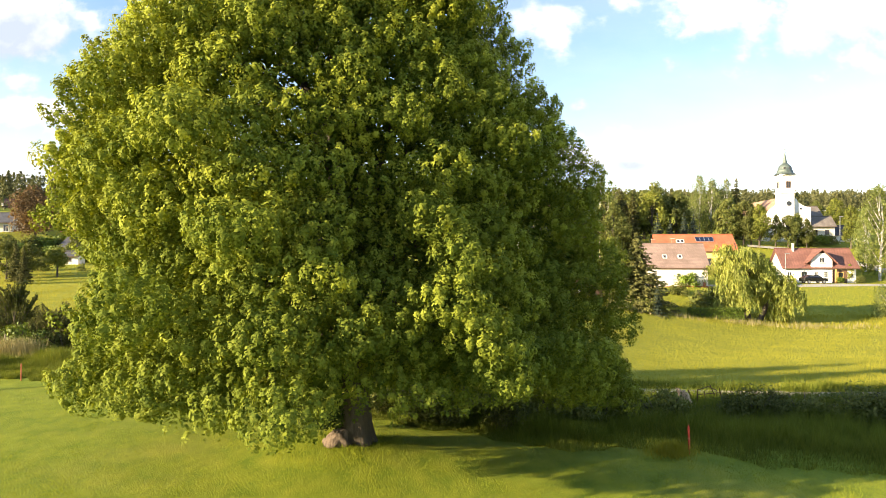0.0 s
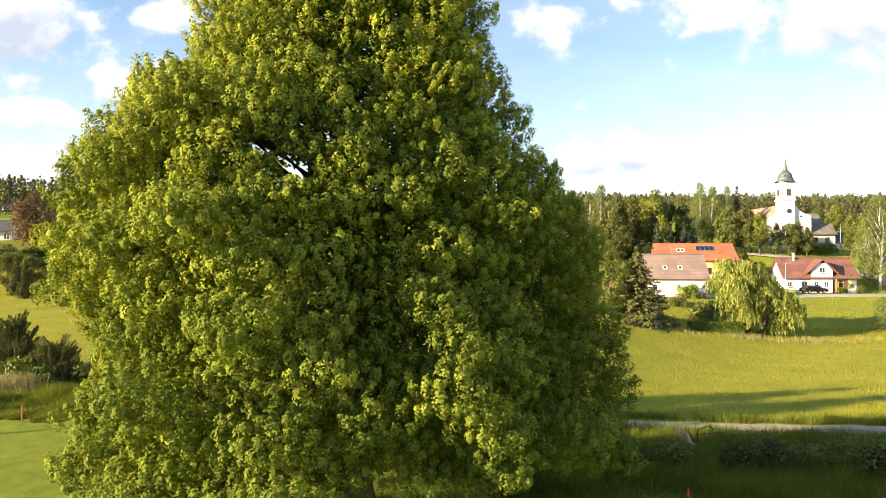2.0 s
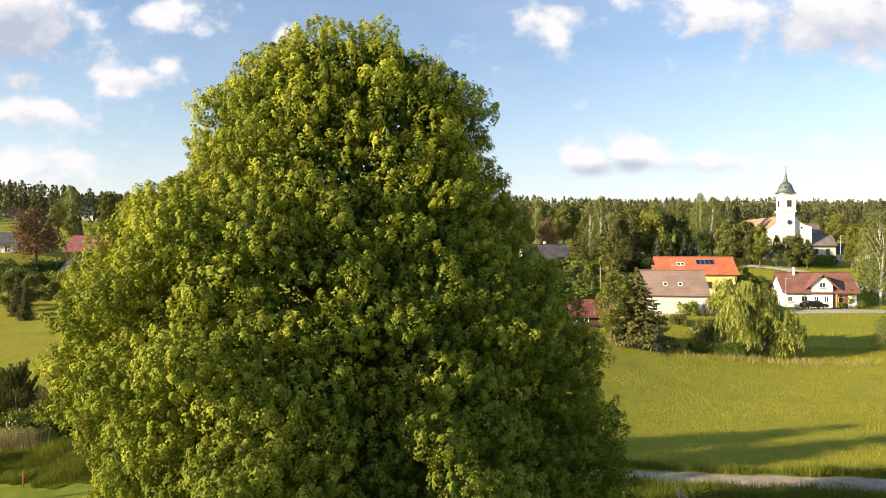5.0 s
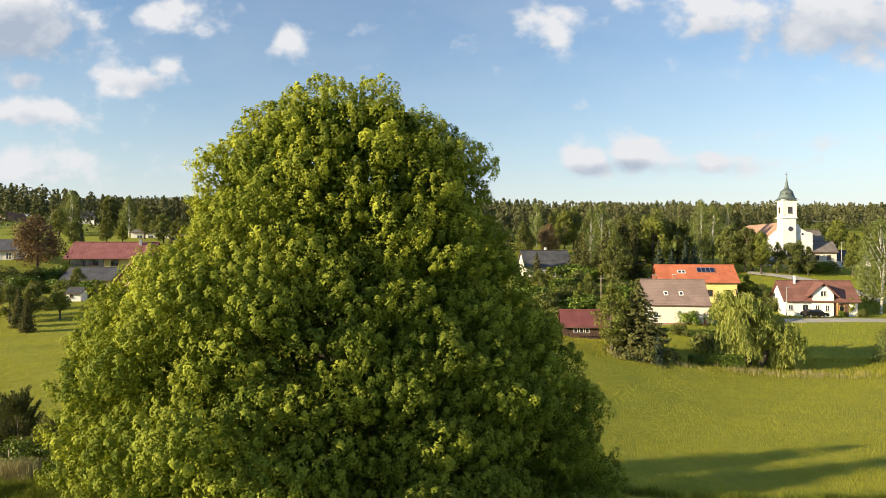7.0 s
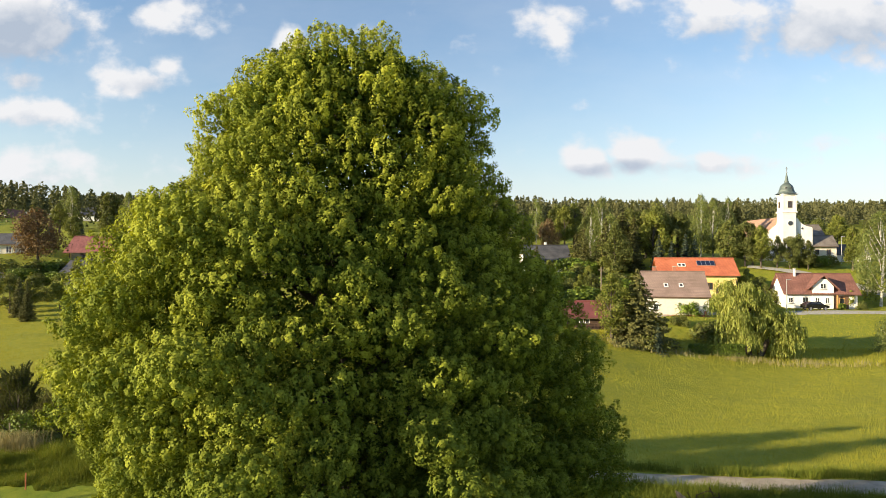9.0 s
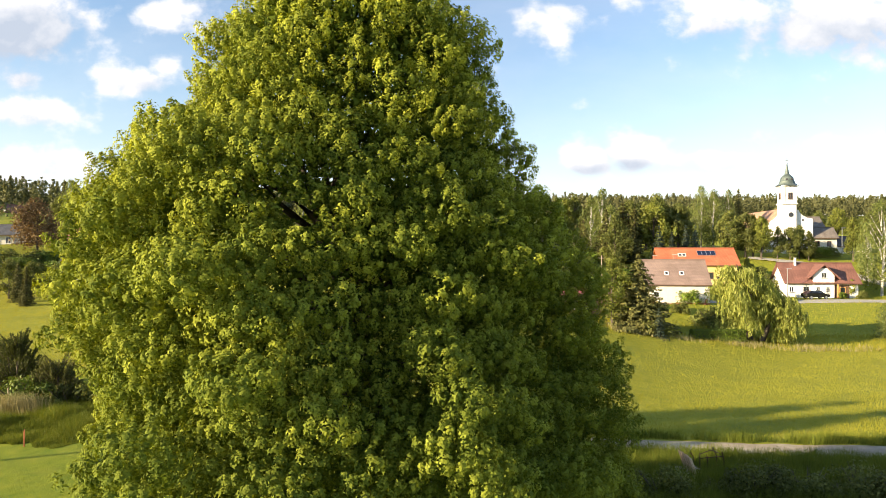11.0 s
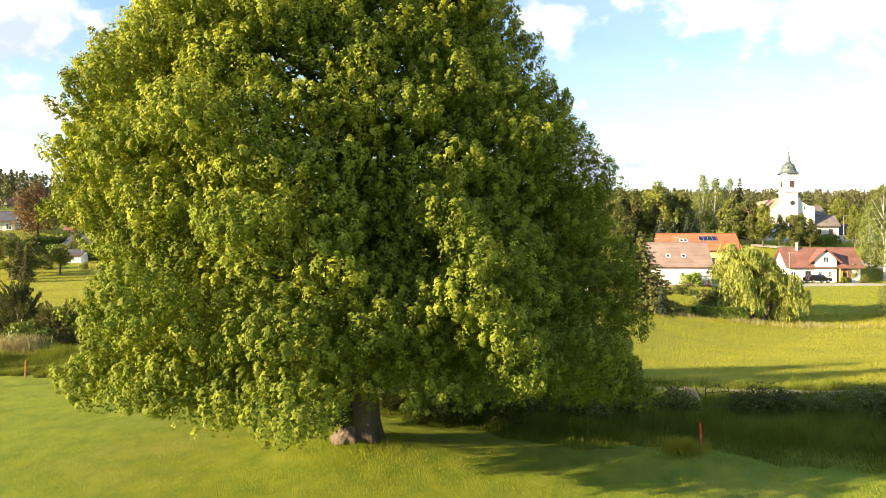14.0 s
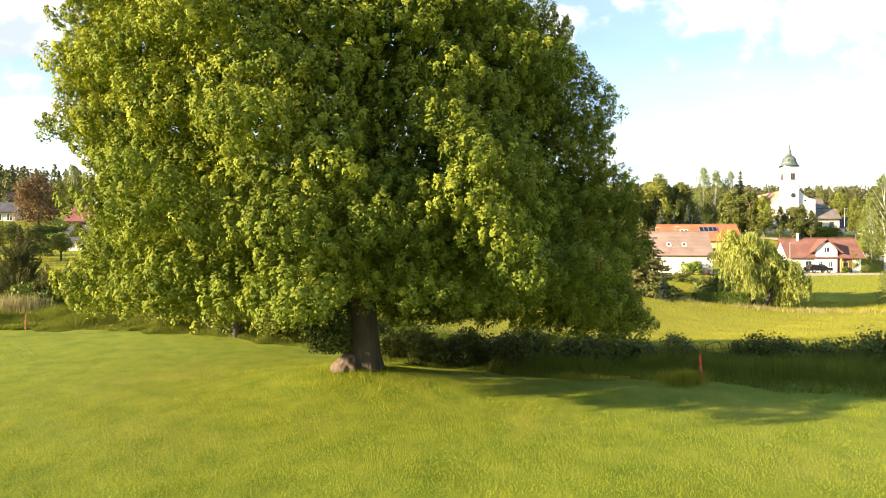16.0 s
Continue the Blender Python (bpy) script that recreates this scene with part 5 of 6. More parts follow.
for build in (orange_house, beige_house, white_house, church, parsonage, cabin, slate_house, red_house, left_group):
    build()


# ---- the village's trees ----
SPRUCE = [conifer("spruce_tree", "dark green spruce with drooping boughs beside the gardens", 11.0, 5.0, NEEDLE, 11, 26, 0.40),
          conifer("spruce_tree", "dark green spruce with drooping boughs beside the gardens", 9.0, 4.6, NEEDLE, 12, 22, 0.40)]
BLUE = conifer("blue_spruce", "blue-grey spruce in the village gardens", 8.0, 4.4, NEEDLE_BLUE, 13, 20, 0.38)
BROAD = [broadleaf("broadleaf_tree", "round-crowned green tree among the village gardens", 11.0, 8.0, LEAF, BARK_FAR, 21, 3600, 0.46),
         broadleaf("broadleaf_tree", "round-crowned green tree among the village gardens", 9.0, 7.4, LEAF, BARK_FAR, 22, 3200, 0.44, lumps=20),
         broadleaf("broadleaf_tree", "round-crowned green tree among the village gardens", 12.0, 7.0, LEAF, BARK_FAR, 23, 3400, 0.44, lumps=30)]
FRESH = [broadleaf("fresh_green_tree", "bright fresh green deciduous tree in the village", 10.0, 6.6, LEAF_FRESH, BARK_FAR, 24, 3200, 0.44),
         broadleaf("fresh_green_tree", "bright fresh green deciduous tree in the village", 8.0, 6.0, LEAF_FRESH, BARK_FAR, 25, 2800, 0.42, lumps=20)]
BIRCH = [broadleaf("birch_tree", "tall airy birch with a pale trunk and hanging twigs", 15.0, 6.6, LEAF_BIRCH, BARK_BIRCH, 26, 3800, 0.34, 0.16, 0.35, lumps=34, girth=0.5),
         broadleaf("birch_tree", "tall airy birch with a pale trunk and hanging twigs", 13.0, 5.2, LEAF_BIRCH, BARK_BIRCH, 27, 3200, 0.34, 0.16, 0.3, lumps=30, girth=0.5)]
COPPER_TREE = broadleaf("copper_tree", "broad copper-brown leaved tree above the houses", 8.0, 9.4, LEAF_COPPER, BARK_FAR, 28, 3600, 0.42, 0.14)
SHRUB = [shrub("garden_shrub", "dense green garden shrub beside the houses", 2.6, 3.4, 3.0, LEAF, 31, 1500, 0.26),
         shrub("garden_shrub", "dense green garden shrub beside the houses", 2.0, 3.0, 2.6, LEAF_HEDGE, 32, 1300, 0.24)]
used = set()


def grow(kind, right, dist, tall, wide=None, turn=0.0):
    """Stands a plant of a kind on the ground; right is its tangent from straight ahead, dist its way ahead, tall and wide its size."""
    x, y = right * dist, dist
    own_tall = max(v.co.z for c in kind.children for v in c.data.vertices)
    m = pose(x, y, ground_at(x, y), 0, 0, turn)
    s = tall / own_tall
    w = s if wide is None else s * wide
    m = m @ Matrix.Diagonal((w, w, s, 1))
    if kind in used:
        return copy_scaled(kind, m)
    used.add(kind)
    kind.matrix_basis = m
    return kind


# right and middle of the village: kind, right, dist, tall, wide
for kind, right, dist, tall, wide in [
        (BROAD[2], 0.205, 178, 13.0, 1.0), (BIRCH[0], 0.250, 142, 17.0, 1.1), (BIRCH[1], 0.232, 147, 16.0, 1.2), (SPRUCE[0], 0.282, 138, 13.0, 1.2), (BIRCH[1], 0.262, 136, 12.5, 1.3), (BROAD[0], 0.292, 152, 13.0, 1.1), (SPRUCE[1], 0.208, 138, 9.0, 1.1), (SPRUCE[1], 0.222, 134, 8.0, 1.2),
        (FRESH[1], 0.228, 118, 4.6, 0.9), (SHRUB[0], 0.246, 116, 3.6, 1.4), (SHRUB[1], 0.262, 112, 4.0, 1.2), (SHRUB[0], 0.30, 104, 3.4, 1.4), (SHRUB[1], 0.185, 118, 3.2, 1.3), (SHRUB[0], 0.205, 124, 3.8, 1.2), (SHRUB[1], 0.222, 128, 3.6, 1.3), (FRESH[1], 0.252, 126, 5.0, 0.9),
        (SHRUB[0], 0.270, 120, 3.8, 1.3), (SPRUCE[1], 0.262, 128, 6.5, 1.2), (SHRUB[1], 0.284, 116, 3.6, 1.4), (SHRUB[0], 0.302, 122, 3.6, 1.3), (BROAD[1], 0.232, 109, 4.4, 1.0), (SHRUB[1], 0.212, 100, 2.8, 1.4), (SPRUCE[0], 0.246, 141, 9.0, 1.2), (SHRUB[0], 0.178, 108, 2.8, 1.4), (BROAD[1], 0.150, 112, 5.0, 1.0), (SHRUB[1], 0.140, 104, 3.0, 1.4), (SHRUB[0], 0.158, 100, 3.0, 1.3), (FRESH[1], 0.166, 120, 4.6, 1.0), (SPRUCE[1], 0.146, 128, 6.0, 1.1),
        (SHRUB[0], 0.575, 139, 2.6, 1.3), (SHRUB[1], 0.590, 140, 2.4, 1.4), (SHRUB[0], 0.606, 141, 2.4, 1.4), (SHRUB[1], 0.195, 132, 3.6, 1.3), (SHRUB[0], 0.236, 135, 3.6, 1.4), (BROAD[1], 0.318, 152, 12.0, 1.0),
        (BROAD[0], 0.335, 142, 14.0, 0.9), (FRESH[0], 0.330, 138, 12.5, 1.0), (BROAD[1], 0.368, 141, 12.0, 0.9), (SPRUCE[1], 0.300, 136, 12.0, 0.9),
        (BLUE, 0.339, 133, 8.4, 1.0), (BLUE, 0.359, 132, 7.6, 0.9), (BLUE, 0.381, 134, 8.2, 0.9), (BLUE, 0.396, 135, 7.8, 0.9),
        (BIRCH[0], 0.405, 152, 15.5, 1.0), (BIRCH[1], 0.425, 149, 14.5, 1.1), (BIRCH[0], 0.448, 154, 15.0, 0.9), (SPRUCE[0], 0.464, 156, 15.5, 0.8),
        (BROAD[0], 0.450, 140, 10.5, 1.0), (BROAD[1], 0.475, 139, 10.0, 0.9), (FRESH[0], 0.500, 137, 9.4, 0.9), (FRESH[1], 0.487, 140, 9.0, 0.9),
        (BROAD[2], 0.526, 137, 7.2, 0.8), (BROAD[1], 0.546, 137, 7.0, 0.9), (BROAD[0], 0.560, 138, 7.4, 0.8), (BROAD[2], 0.575, 136, 6.4, 0.9), (FRESH[0], 0.645, 137, 9.6, 0.8),
        (BROAD[2], 0.672, 150, 10.0, 1.0), (BIRCH[0], 0.690, 113, 17.5, 1.15), (BIRCH[1], 0.668, 120, 12.5, 1.0), (BROAD[0], 0.720, 120, 15.0, 1.0),
        (FRESH[1], 0.478, 121, 5.2, 0.9), (BROAD[1], 0.500, 119, 4.6, 1.0), (SHRUB[0], 0.520, 117, 2.8, 1.2), (SHRUB[1], 0.460, 124, 3.0, 1.2),
        (FRESH[1], 0.643, 111, 3.4, 0.7), (SHRUB[0], 0.660, 110, 1.6, 0.8), (SHRUB[1], 0.628, 110.2, 1.2, 0.8),
        (COPPER_TREE, 0.165, 172, 9.0, 0.75), (BROAD[2], 0.125, 168, 11.0, 1.0), (FRESH[0], 0.190, 176, 12.0, 0.9), (BROAD[0], 0.178, 186, 12.0, 1.0),
        (BIRCH[1], 0.145, 182, 13.0, 1.0), (SPRUCE[0], 0.220, 150, 14.0, 0.9), (SPRUCE[1], 0.255, 132, 12.0, 0.9), (BROAD[2], 0.270, 125, 12.0, 1.0),
        (SHRUB[0], 0.200, 110, 3.2, 1.3), (FRESH[1], 0.215, 104, 4.5, 0.9), (SHRUB[1], 0.236, 101, 3.4, 1.4), (BROAD[1], 0.248, 97, 3.6, 0.9),
        (SHRUB[0], 0.170, 96, 2.6, 1.3), (SHRUB[1], 0.288, 82, 1.8, 1.3),
        (SHRUB[0], 0.372, 92, 2.0, 1.0), (SHRUB[0], 0.405, 88, 2.4, 0.9), (SHRUB[1], 0.385, 98, 2.4, 1.0), (SHRUB[0], 0.420, 86, 3.2, 1.3),
        (BROAD[0], 0.590, 172, 9.0, 1.0), (BROAD[2], 0.560, 176, 9.0, 1.0), (FRESH[0], 0.620, 180, 9.5, 1.0),
        # west of the big tree
        (BROAD[1], -0.585, 150, 6.0, 1.0),
        (BROAD[0], -0.535, 160, 7.0, 1.0), (BLUE, -0.625, 150, 6.0, 1.0),
        (COPPER_TREE, -0.645, 121, 10.2, 1.0), (BIRCH[0], -0.592, 190, 14.0, 1.15), (BROAD[0], -0.530, 192, 12.0, 1.0),
        (BIRCH[1], -0.500, 186, 12.0, 1.2), (BROAD[2], -0.475, 178, 10.0, 1.0), (BROAD[1], -0.445, 170, 8.0, 1.1),
        (BROAD[2], -0.610, 186, 9.0, 1.0), (BLUE, -0.575, 164, 5.0, 0.9), (BROAD[0], -0.420, 160, 9.0, 1.0), (FRESH[0], -0.510, 165, 5.0, 1.2),
        (SHRUB[0], -0.655, 112, 3.0, 1.4), (SHRUB[1], -0.630, 114, 2.8, 1.4), (SHRUB[0], -0.605, 116, 3.0, 1.5), (SHRUB[1], -0.590, 119, 3.0, 1.4),
        (SHRUB[0], -0.690, 109, 3.0, 1.4), (SHRUB[1], -0.672, 107, 2.6, 1.3), (SHRUB[0], -0.640, 105, 2.4, 1.4), (SHRUB[1], -0.615, 106, 2.4, 1.2),
        (BROAD[1], -0.582, 108, 4.0, 0.9), (SHRUB[0], -0.597, 101, 3.0, 1.2), (SHRUB[1], -0.560, 102, 2.8, 1.0), (BROAD[0], -0.550, 99, 3.2, 0.9),
        (SHRUB[0], -0.535, 103, 2.0, 0.9), (SHRUB[0], -0.572, 90, 1.2, 0.8), (BROAD[1], -0.690, 80, 5.2, 1.0), (BROAD[0], -0.655, 83, 4.6, 1.0),
        (SHRUB[0], -0.640, 90, 2.2, 1.0), (SPRUCE[1], -0.675, 77, 5.0, 1.0), (SPRUCE[0], -0.662, 73.5, 4.6, 1.0), (BROAD[2], -0.720, 84, 6.0, 1.0),
        (BROAD[1], -0.45, 108, 6.0, 1.0), (BROAD[0], -0.40, 120, 9.0, 1.0), (FRESH[0], -0.36, 112, 7.0, 1.0), (SPRUCE[0], -0.33, 125, 11.0, 1.0),
        (BROAD[2], -0.28, 130, 11.0, 1.0), (BIRCH[0], -0.22, 140, 13.0, 1.0), (BROAD[0], -0.10, 150, 11.0, 1.0), (FRESH[1], 0.0, 140, 9.0, 1.0),
        (BROAD[1], 0.06, 135, 9.0, 1.0), (SPRUCE[1], 0.10, 142, 12.0, 1.0), (BROAD[2], -0.16, 128, 10.0, 1.0)]:
    grow(kind, right, dist, tall, wide, random.uniform(0, 360))

garden_spruce = conifer("garden_spruce", "large spreading spruce with pale shoot tips at the meadow", 9.6, 10.2, NEEDLE, 41, 34, 0.36, 0.05, trim=2.8)
settle(garden_spruce, 24.0, 78.5, 20)
larch = broadleaf("larch_tree", "yellow-green tree crowding the dark spruce", 8.4, 5.6, LEAF_FRESH, BARK_FAR, 42, 3200, 0.30, 0.2)
settle(larch, 20.8, 78.5)
grow(SHRUB[0], 0.330, 76, 3.0, 0.9)
grow(BLUE, 0.338, 75, 3.6, 0.9)
round_tree = broadleaf("round_garden_tree", "small round-headed tree on a thin stem in the orchard grass", 3.7, 3.2, LEAF_FRESH, BARK_FAR, 43, 1500, 0.24, 0.40, lumps=16)
settle(round_tree, -50.6, 83.0)


def willow():
    """A weeping willow of two lobes: many mops of short hanging withes, with gaps between them."""
    rng = np.random.default_rng(51)
    x, y = 39.3, 80.5
    tree = thing("weeping_willow", "broad yellow-green weeping willow at the meadow edge", "tree", at=pose(x, y, ground_at(x, y)))
    mops = []
    for cx, cz, rx, rz, n in ((-1.6, 5.4, 3.7, 5.0, 62), (2.9, 3.6, 2.7, 3.2, 40)):
        for i in range(n):
            d = unit(rng.normal(size=3) + np.array([0, -0.25, 0.25]))
            f = rng.uniform(0.55, 1.02)
            c = np.array([cx + d[0] * rx * f, d[1] * rx * f * 0.85, cz + d[2] * rz * f])
            if c[2] > 0.9:
                mops.append((c, rng.uniform(0.55, 1.15)))
    for dx, top in ((-1.4, 8.0), (3.0, 5.4)):
        v, f = tube([(dx * 0.3, 0, -0.3), (dx * 0.7, 0.1, top * 0.4), (dx * 1.1, 0, top)], [0.42, 0.28, 0.06], 8)
        sheet("trunk", v, f, BARK_FAR, tree, smooth=True)
        lv, lf = [], []
        for c, _ in mops[::4]:
            if abs(c[0] - dx) < 3.2:
                tv, tf = tube([(dx * 0.8, 0.1, min(top * 0.45, c[2])), tuple((c + np.array([dx, 0, c[2] + 0.6])) / 2), tuple(c)], [0.13, 0.07, 0.02], 5)
                o = len(lv)
                lv += tv
                lf += [tuple(q + o for q in g) for g in tf]
        sheet("limb", lv, lf, BARK_FAR, tree, smooth=True)
    P, A = [], []
    for c, r in mops:
        for i in range(int(26 * r)):
            a, rr = rng.uniform(0, 2 * math.pi), math.sqrt(rng.uniform(0.02, 1.0)) * r
            ln = min(rng.uniform(0.5, 2.3) * (0.6 + 0.5 * rr), c[2] - 0.2)
            z0 = c[2] + 0.55 * r * (1 - (rr / r) ** 2) + rng.normal(0, 0.12)
            m = max(int(ln * 11), 3)
            s = rng.uniform(0, 1, m)
            P.append(np.c_[c[0] + math.cos(a) * (rr + 0.25 * s) + rng.normal(0, 0.08, m), c[1] + math.sin(a) * (rr + 0.25 * s) + rng.normal(0, 0.08, m), z0 - ln * s])
            A.append(np.tile([math.cos(a), math.sin(a)], (m, 1)))
    P, A = np.concatenate(P), np.concatenate(A)
    n = len(P)
    N = np.c_[A * 0.5, np.full(n, 0.35)] + rng.normal(0, 0.6, (n, 3))
    side = unit(np.cross(unit(N), np.array([0, 0, 1.0]))) * 0.060
    drop = np.array([0, 0, -0.34]) + rng.normal(0, 0.13, (n, 3))
    v = np.stack([P, P + drop * 0.5 + side, P + drop, P + drop * 0.5 - side], axis=1).reshape(-1, 3)
    sheet("crown", v, np.arange(4 * n).reshape(n, 4), LEAF_WILLOW, tree)


willow()
settle(broadleaf("young_birch", "pale young birch hanging over the field edge", 8.6, 5.6, LEAF_BIRCH, BARK_BIRCH, 44, 3000, 0.26, 0.08, 0.4), 58.8, 82.5)


def hedge(x, y, turn, length, deep, tall):
    rng = np.random.default_rng(61)
    h = thing("clipped_hedge", "low clipped green hedge at the garden's edge", "hedge", at=pose(x, y, ground_at(x, y) - 0.1, 0, 0, turn))
    n = 5200
    face = rng.integers(0, 3, n)
    p = np.c_[rng.uniform(-length / 2, length / 2, n), rng.uniform(-deep / 2, deep / 2, n), rng.uniform(0.05, tall, n)]
    p[face == 0, 1] = -deep / 2
    p[face == 1, 2] = tall
    p[(face == 2), 0] = np.sign(p[face == 2, 0]) * length / 2
    d = np.zeros((n, 3))
    d[face == 0, 1], d[face == 1, 2], d[face == 2, 0] = -1, 1, np.sign(p[face == 2, 0])
    v, q = leaf_cards(rng, p + rng.normal(0, 0.05, (n, 3)), d + rng.normal(0, 0.5, (n, 3)), 0.17)
    sheet("foliage", v, q, LEAF_HEDGE, h)
    bm = bmesh.new()
    box(bm, -length / 2 + 0.1, length / 2 - 0.1, -deep / 2 + 0.1, deep / 2 - 0.1, -0.3, tall - 0.1, 0.1)
    part("twig_core", bm, BARK_FAR, h)


hedge(33.6, 78.0, 2, 6.4, 1.2, 1.35)

# pines out past the west edge of the lawn, whose shade lies on the meadow
for x, y, tall, seed in ((-34.8, 16.7, 17.5, 71), (-37.2, 19.9, 17.0, 72)):
    settle(conifer("tall_pine", "tall pine with a bare stem beyond the lawn", tall, 6.4, NEEDLE_PINE, seed, 9, 0.5, 0.64, girth=0.3), x, y)


# ---- far woods ----
def woods():
    rng = np.random.default_rng(81)
    n = 5600
    y = 190 + 290 * rng.uniform(0, 1, n) ** 1.1
    x = rng.uniform(-0.95, 0.95, n) * y
    keep = np.ones(n, dtype=bool)
    # clearings round the church, the hillside houses and the fields
    keep &= ~((x > 30) & (x < 150) & (y < 235))
    keep &= ~((x > -185) & (x < -150) & (y < 262))
    keep &= ~((x > -145) & (x < -120) & (y < 256))
    keep &= ~((x < -75) & (x > -96) & (y < 202))
    x, y = x[keep], y[keep]
    n = len(x)
    tall = rng.uniform(7.6, 11.4, n) * (1 + 0.13 * ripple(x, y, 40.0)) * (1 + 0.40 * smooth_step(0.50, 0.66, -x / y) * (y < 300))
    wide = tall * rng.uniform(0.28, 0.44, n)
    pointed = rng.uniform(0, 1, n) < 0.62
    z = height(x, y)
    k = 90
    idx = np.repeat(np.arange(n), k)
    m = len(idx)
    t = rng.uniform(0.0, 1.0, m) ** 0.85
    cone_r = (1 - t) ** 0.8
    dome_r = np.sin(np.pi * np.clip(0.12 + 0.88 * t, 0, 1)) ** 0.6
    R = np.where(pointed[idx], cone_r, dome_r) * wide[idx] * 0.5 * rng.uniform(0.7, 1.1, m)
    a = rng.uniform(0, 2 * math.pi, m)
    base = np.where(pointed[idx], 0.12, 0.22)
    P = np.c_[x[idx] + np.cos(a) * R, y[idx] + np.sin(a) * R, z[idx] + tall[idx] * (base + (1 - base) * t)]
    N = np.c_[np.cos(a), np.sin(a), np.full(m, 0.5)] + rng.normal(0, 0.4, (m, 3))
    v, q = small_leaves(rng, P, N, np.where(pointed[idx], 0.62, 0.74) * tall[idx] / 10.0)
    tagged(sheet("far_woods", v, q, FOREST), "dark mixed conifer woods covering the far hills", "woods", kind="stuff")


woods()


# ---- lawn edge: bushes, grass ----
pine_a = pine_young("young_pine", "bushy dark young pine at the edge of the lawn", 3.9, 3.9, 91, NEEDLE_PINE, "young pines by the lawn")
settle(pine_a, -22.6, 33.4)
for x, y, c, r in ((-27.6, 36.0, 1.05, 20), (-24.6, 35.6, 0.8, 90)):
    plant(pine_a, x, y, r, c)
pine_b = pine_young("young_pine", "low spreading olive-green young pine by the lawn", 2.5, 3.3, 99, NEEDLE_OLIVE, "young pines by the lawn")
settle(pine_b, -19.8, 32.3)
for x, y, c, r in ((-17.4, 33.0, 0.85, 140), (-21.3, 31.9, 0.62, 200)):
    plant(pine_b, x, y, r, c)
JUNIPER = [shrub("low_juniper", "low spreading dark green juniper at the lawn edge", 1.7, 3.6, 2.2, LEAF_HEDGE, 92, 2600, 0.14, "junipers by the lawn"),
           shrub("low_juniper", "low spreading dark green juniper at the lawn edge", 1.5, 3.2, 2.2, LEAF, 93, 2400, 0.13, "junipers by the lawn")]
for i, (x, y, s) in enumerate(((-21.2, 31.4, 1.0), (-18.8, 31.6, 0.95), (-20.0, 30.8, 0.8), (-16.8, 32.0, 0.85))):
    (settle if i < 2 else plant)(JUNIPER[i % 2], x, y, i * 50, s)
THICKET = [shrub("thicket_shrub", "leafy light green wild shrub behind the lawn", 2.3, 2.6, 2.0, LEAF_FRESH, 94, 2600, 0.13, "wild shrubs behind the linden"),
           shrub("thicket_shrub", "leafy light green wild shrub behind the lawn", 1.7, 2.4, 1.8, LEAF, 95, 2200, 0.12, "wild shrubs behind the linden")]
for i, (x, y, s) in enumerate(((-10.6, 26.0, 0.9), (-8.6, 25.2, 1.0), (-6.7, 24.8, 1.0), (-5.0, 25.2, 0.9), (-12.6, 27.6, 0.7), (-3.0, 26.0, 0.7))):
    (settle if i < 2 else plant)(THICKET[i % 2], x, y, i * 70, s)
settle(broadleaf("slim_sapling", "thin-stemmed young tree behind the linden", 4.4, 2.2, LEAF, BARK_FAR, 96, 1400, 0.14, 0.35), -8.2, 24.4)
BRAMBLE = [shrub("bramble_bush", "dark tangled bramble bush beside the track", 1.7, 3.0, 2.0, LEAF, 97, 2600, 0.12, "brambles beside the track"),
           shrub("bramble_bush", "dark tangled bramble bush beside the track", 1.4, 2.6, 1.8, LEAF, 98, 2200, 0.12, "brambles beside the track")]
for i, (x, y, s) in enumerate(((10.9, 22.2, 0.75), (12.6, 22.0, 0.85), (14.2, 21.6, 0.85), (15.6, 21.4, 0.9), (7.4, 21.8, 0.75), (16.8, 21.0, 0.95), (6.6, 22.3, 0.6), (15.9, 19.4, 0.8), (14.9, 20.4, 0.8), (13.4, 21.2, 0.6), (11.8, 22.8, 0.7), (9.6, 22.6, 0.5), (2.4, 22.0, 0.9), (3.9, 21.6, 1.0), (5.3, 21.6, 0.85), (0.9, 22.6, 0.8), (-1.0, 21.2, 0.75), (0.0, 20.6, 0.7), (0.9, 21.3, 0.8), (-1.9, 22.2, 0.7), (2.0, 20.8, 0.7))):
    (settle if i < 2 else plant)(BRAMBLE[i % 2], x, y, i * 40, s)


def front_edge(x):
    """The line where the mown lawn meets the tall grass."""
    line = np.interp(x, [-40, -17, -14, -9, -5, 0, 3, 7, 9.5, 14, 40], [25.6, 25.4, 25.2, 24.2, 23.0, 19.4, 17.4, 16.9, 15.3, 14.2, 13.4])
    return line + 0.28 * np.sin(1.3 * x + 0.5) + 0.20 * np.sin(2.9 * x) + 0.12 * np.sin(6.7 * x + 1.0)


def in_view(x, y):
    return np.abs(x) < 0.74 * y + 1.5


def lawn_grass():
    rng = np.random.default_rng(101)
    n = 300000
    u = rng.uniform(0, 1, n)
    y = 6.2 + 20.0 * u ** 1.35
    x = rng.uniform(-0.76, 0.76, n) * (y + 1.0)
    keep = (y < front_edge(x) + 0.2) & (ripple(x, y, 0.35) + rng.normal(0, 0.7, n) > -0.9)
    x, y = x[keep], y[keep]
    tuft = 0.026 + 0.018 * np.clip(ripple(x, y, 0.55) + 0.2, 0, 1) + 0.10 * np.exp(-((x + 2.5) ** 2 + (y - 16.2) ** 2) / 1.3)
    v, f = blades(rng, x, y, height(x, y), tuft, 0.0065, 0.55)
    tagged(sheet("lawn_grass", v, f, LAWN_BLADES), "short mown green lawn with slightly uneven tufts", "grass", kind="stuff")


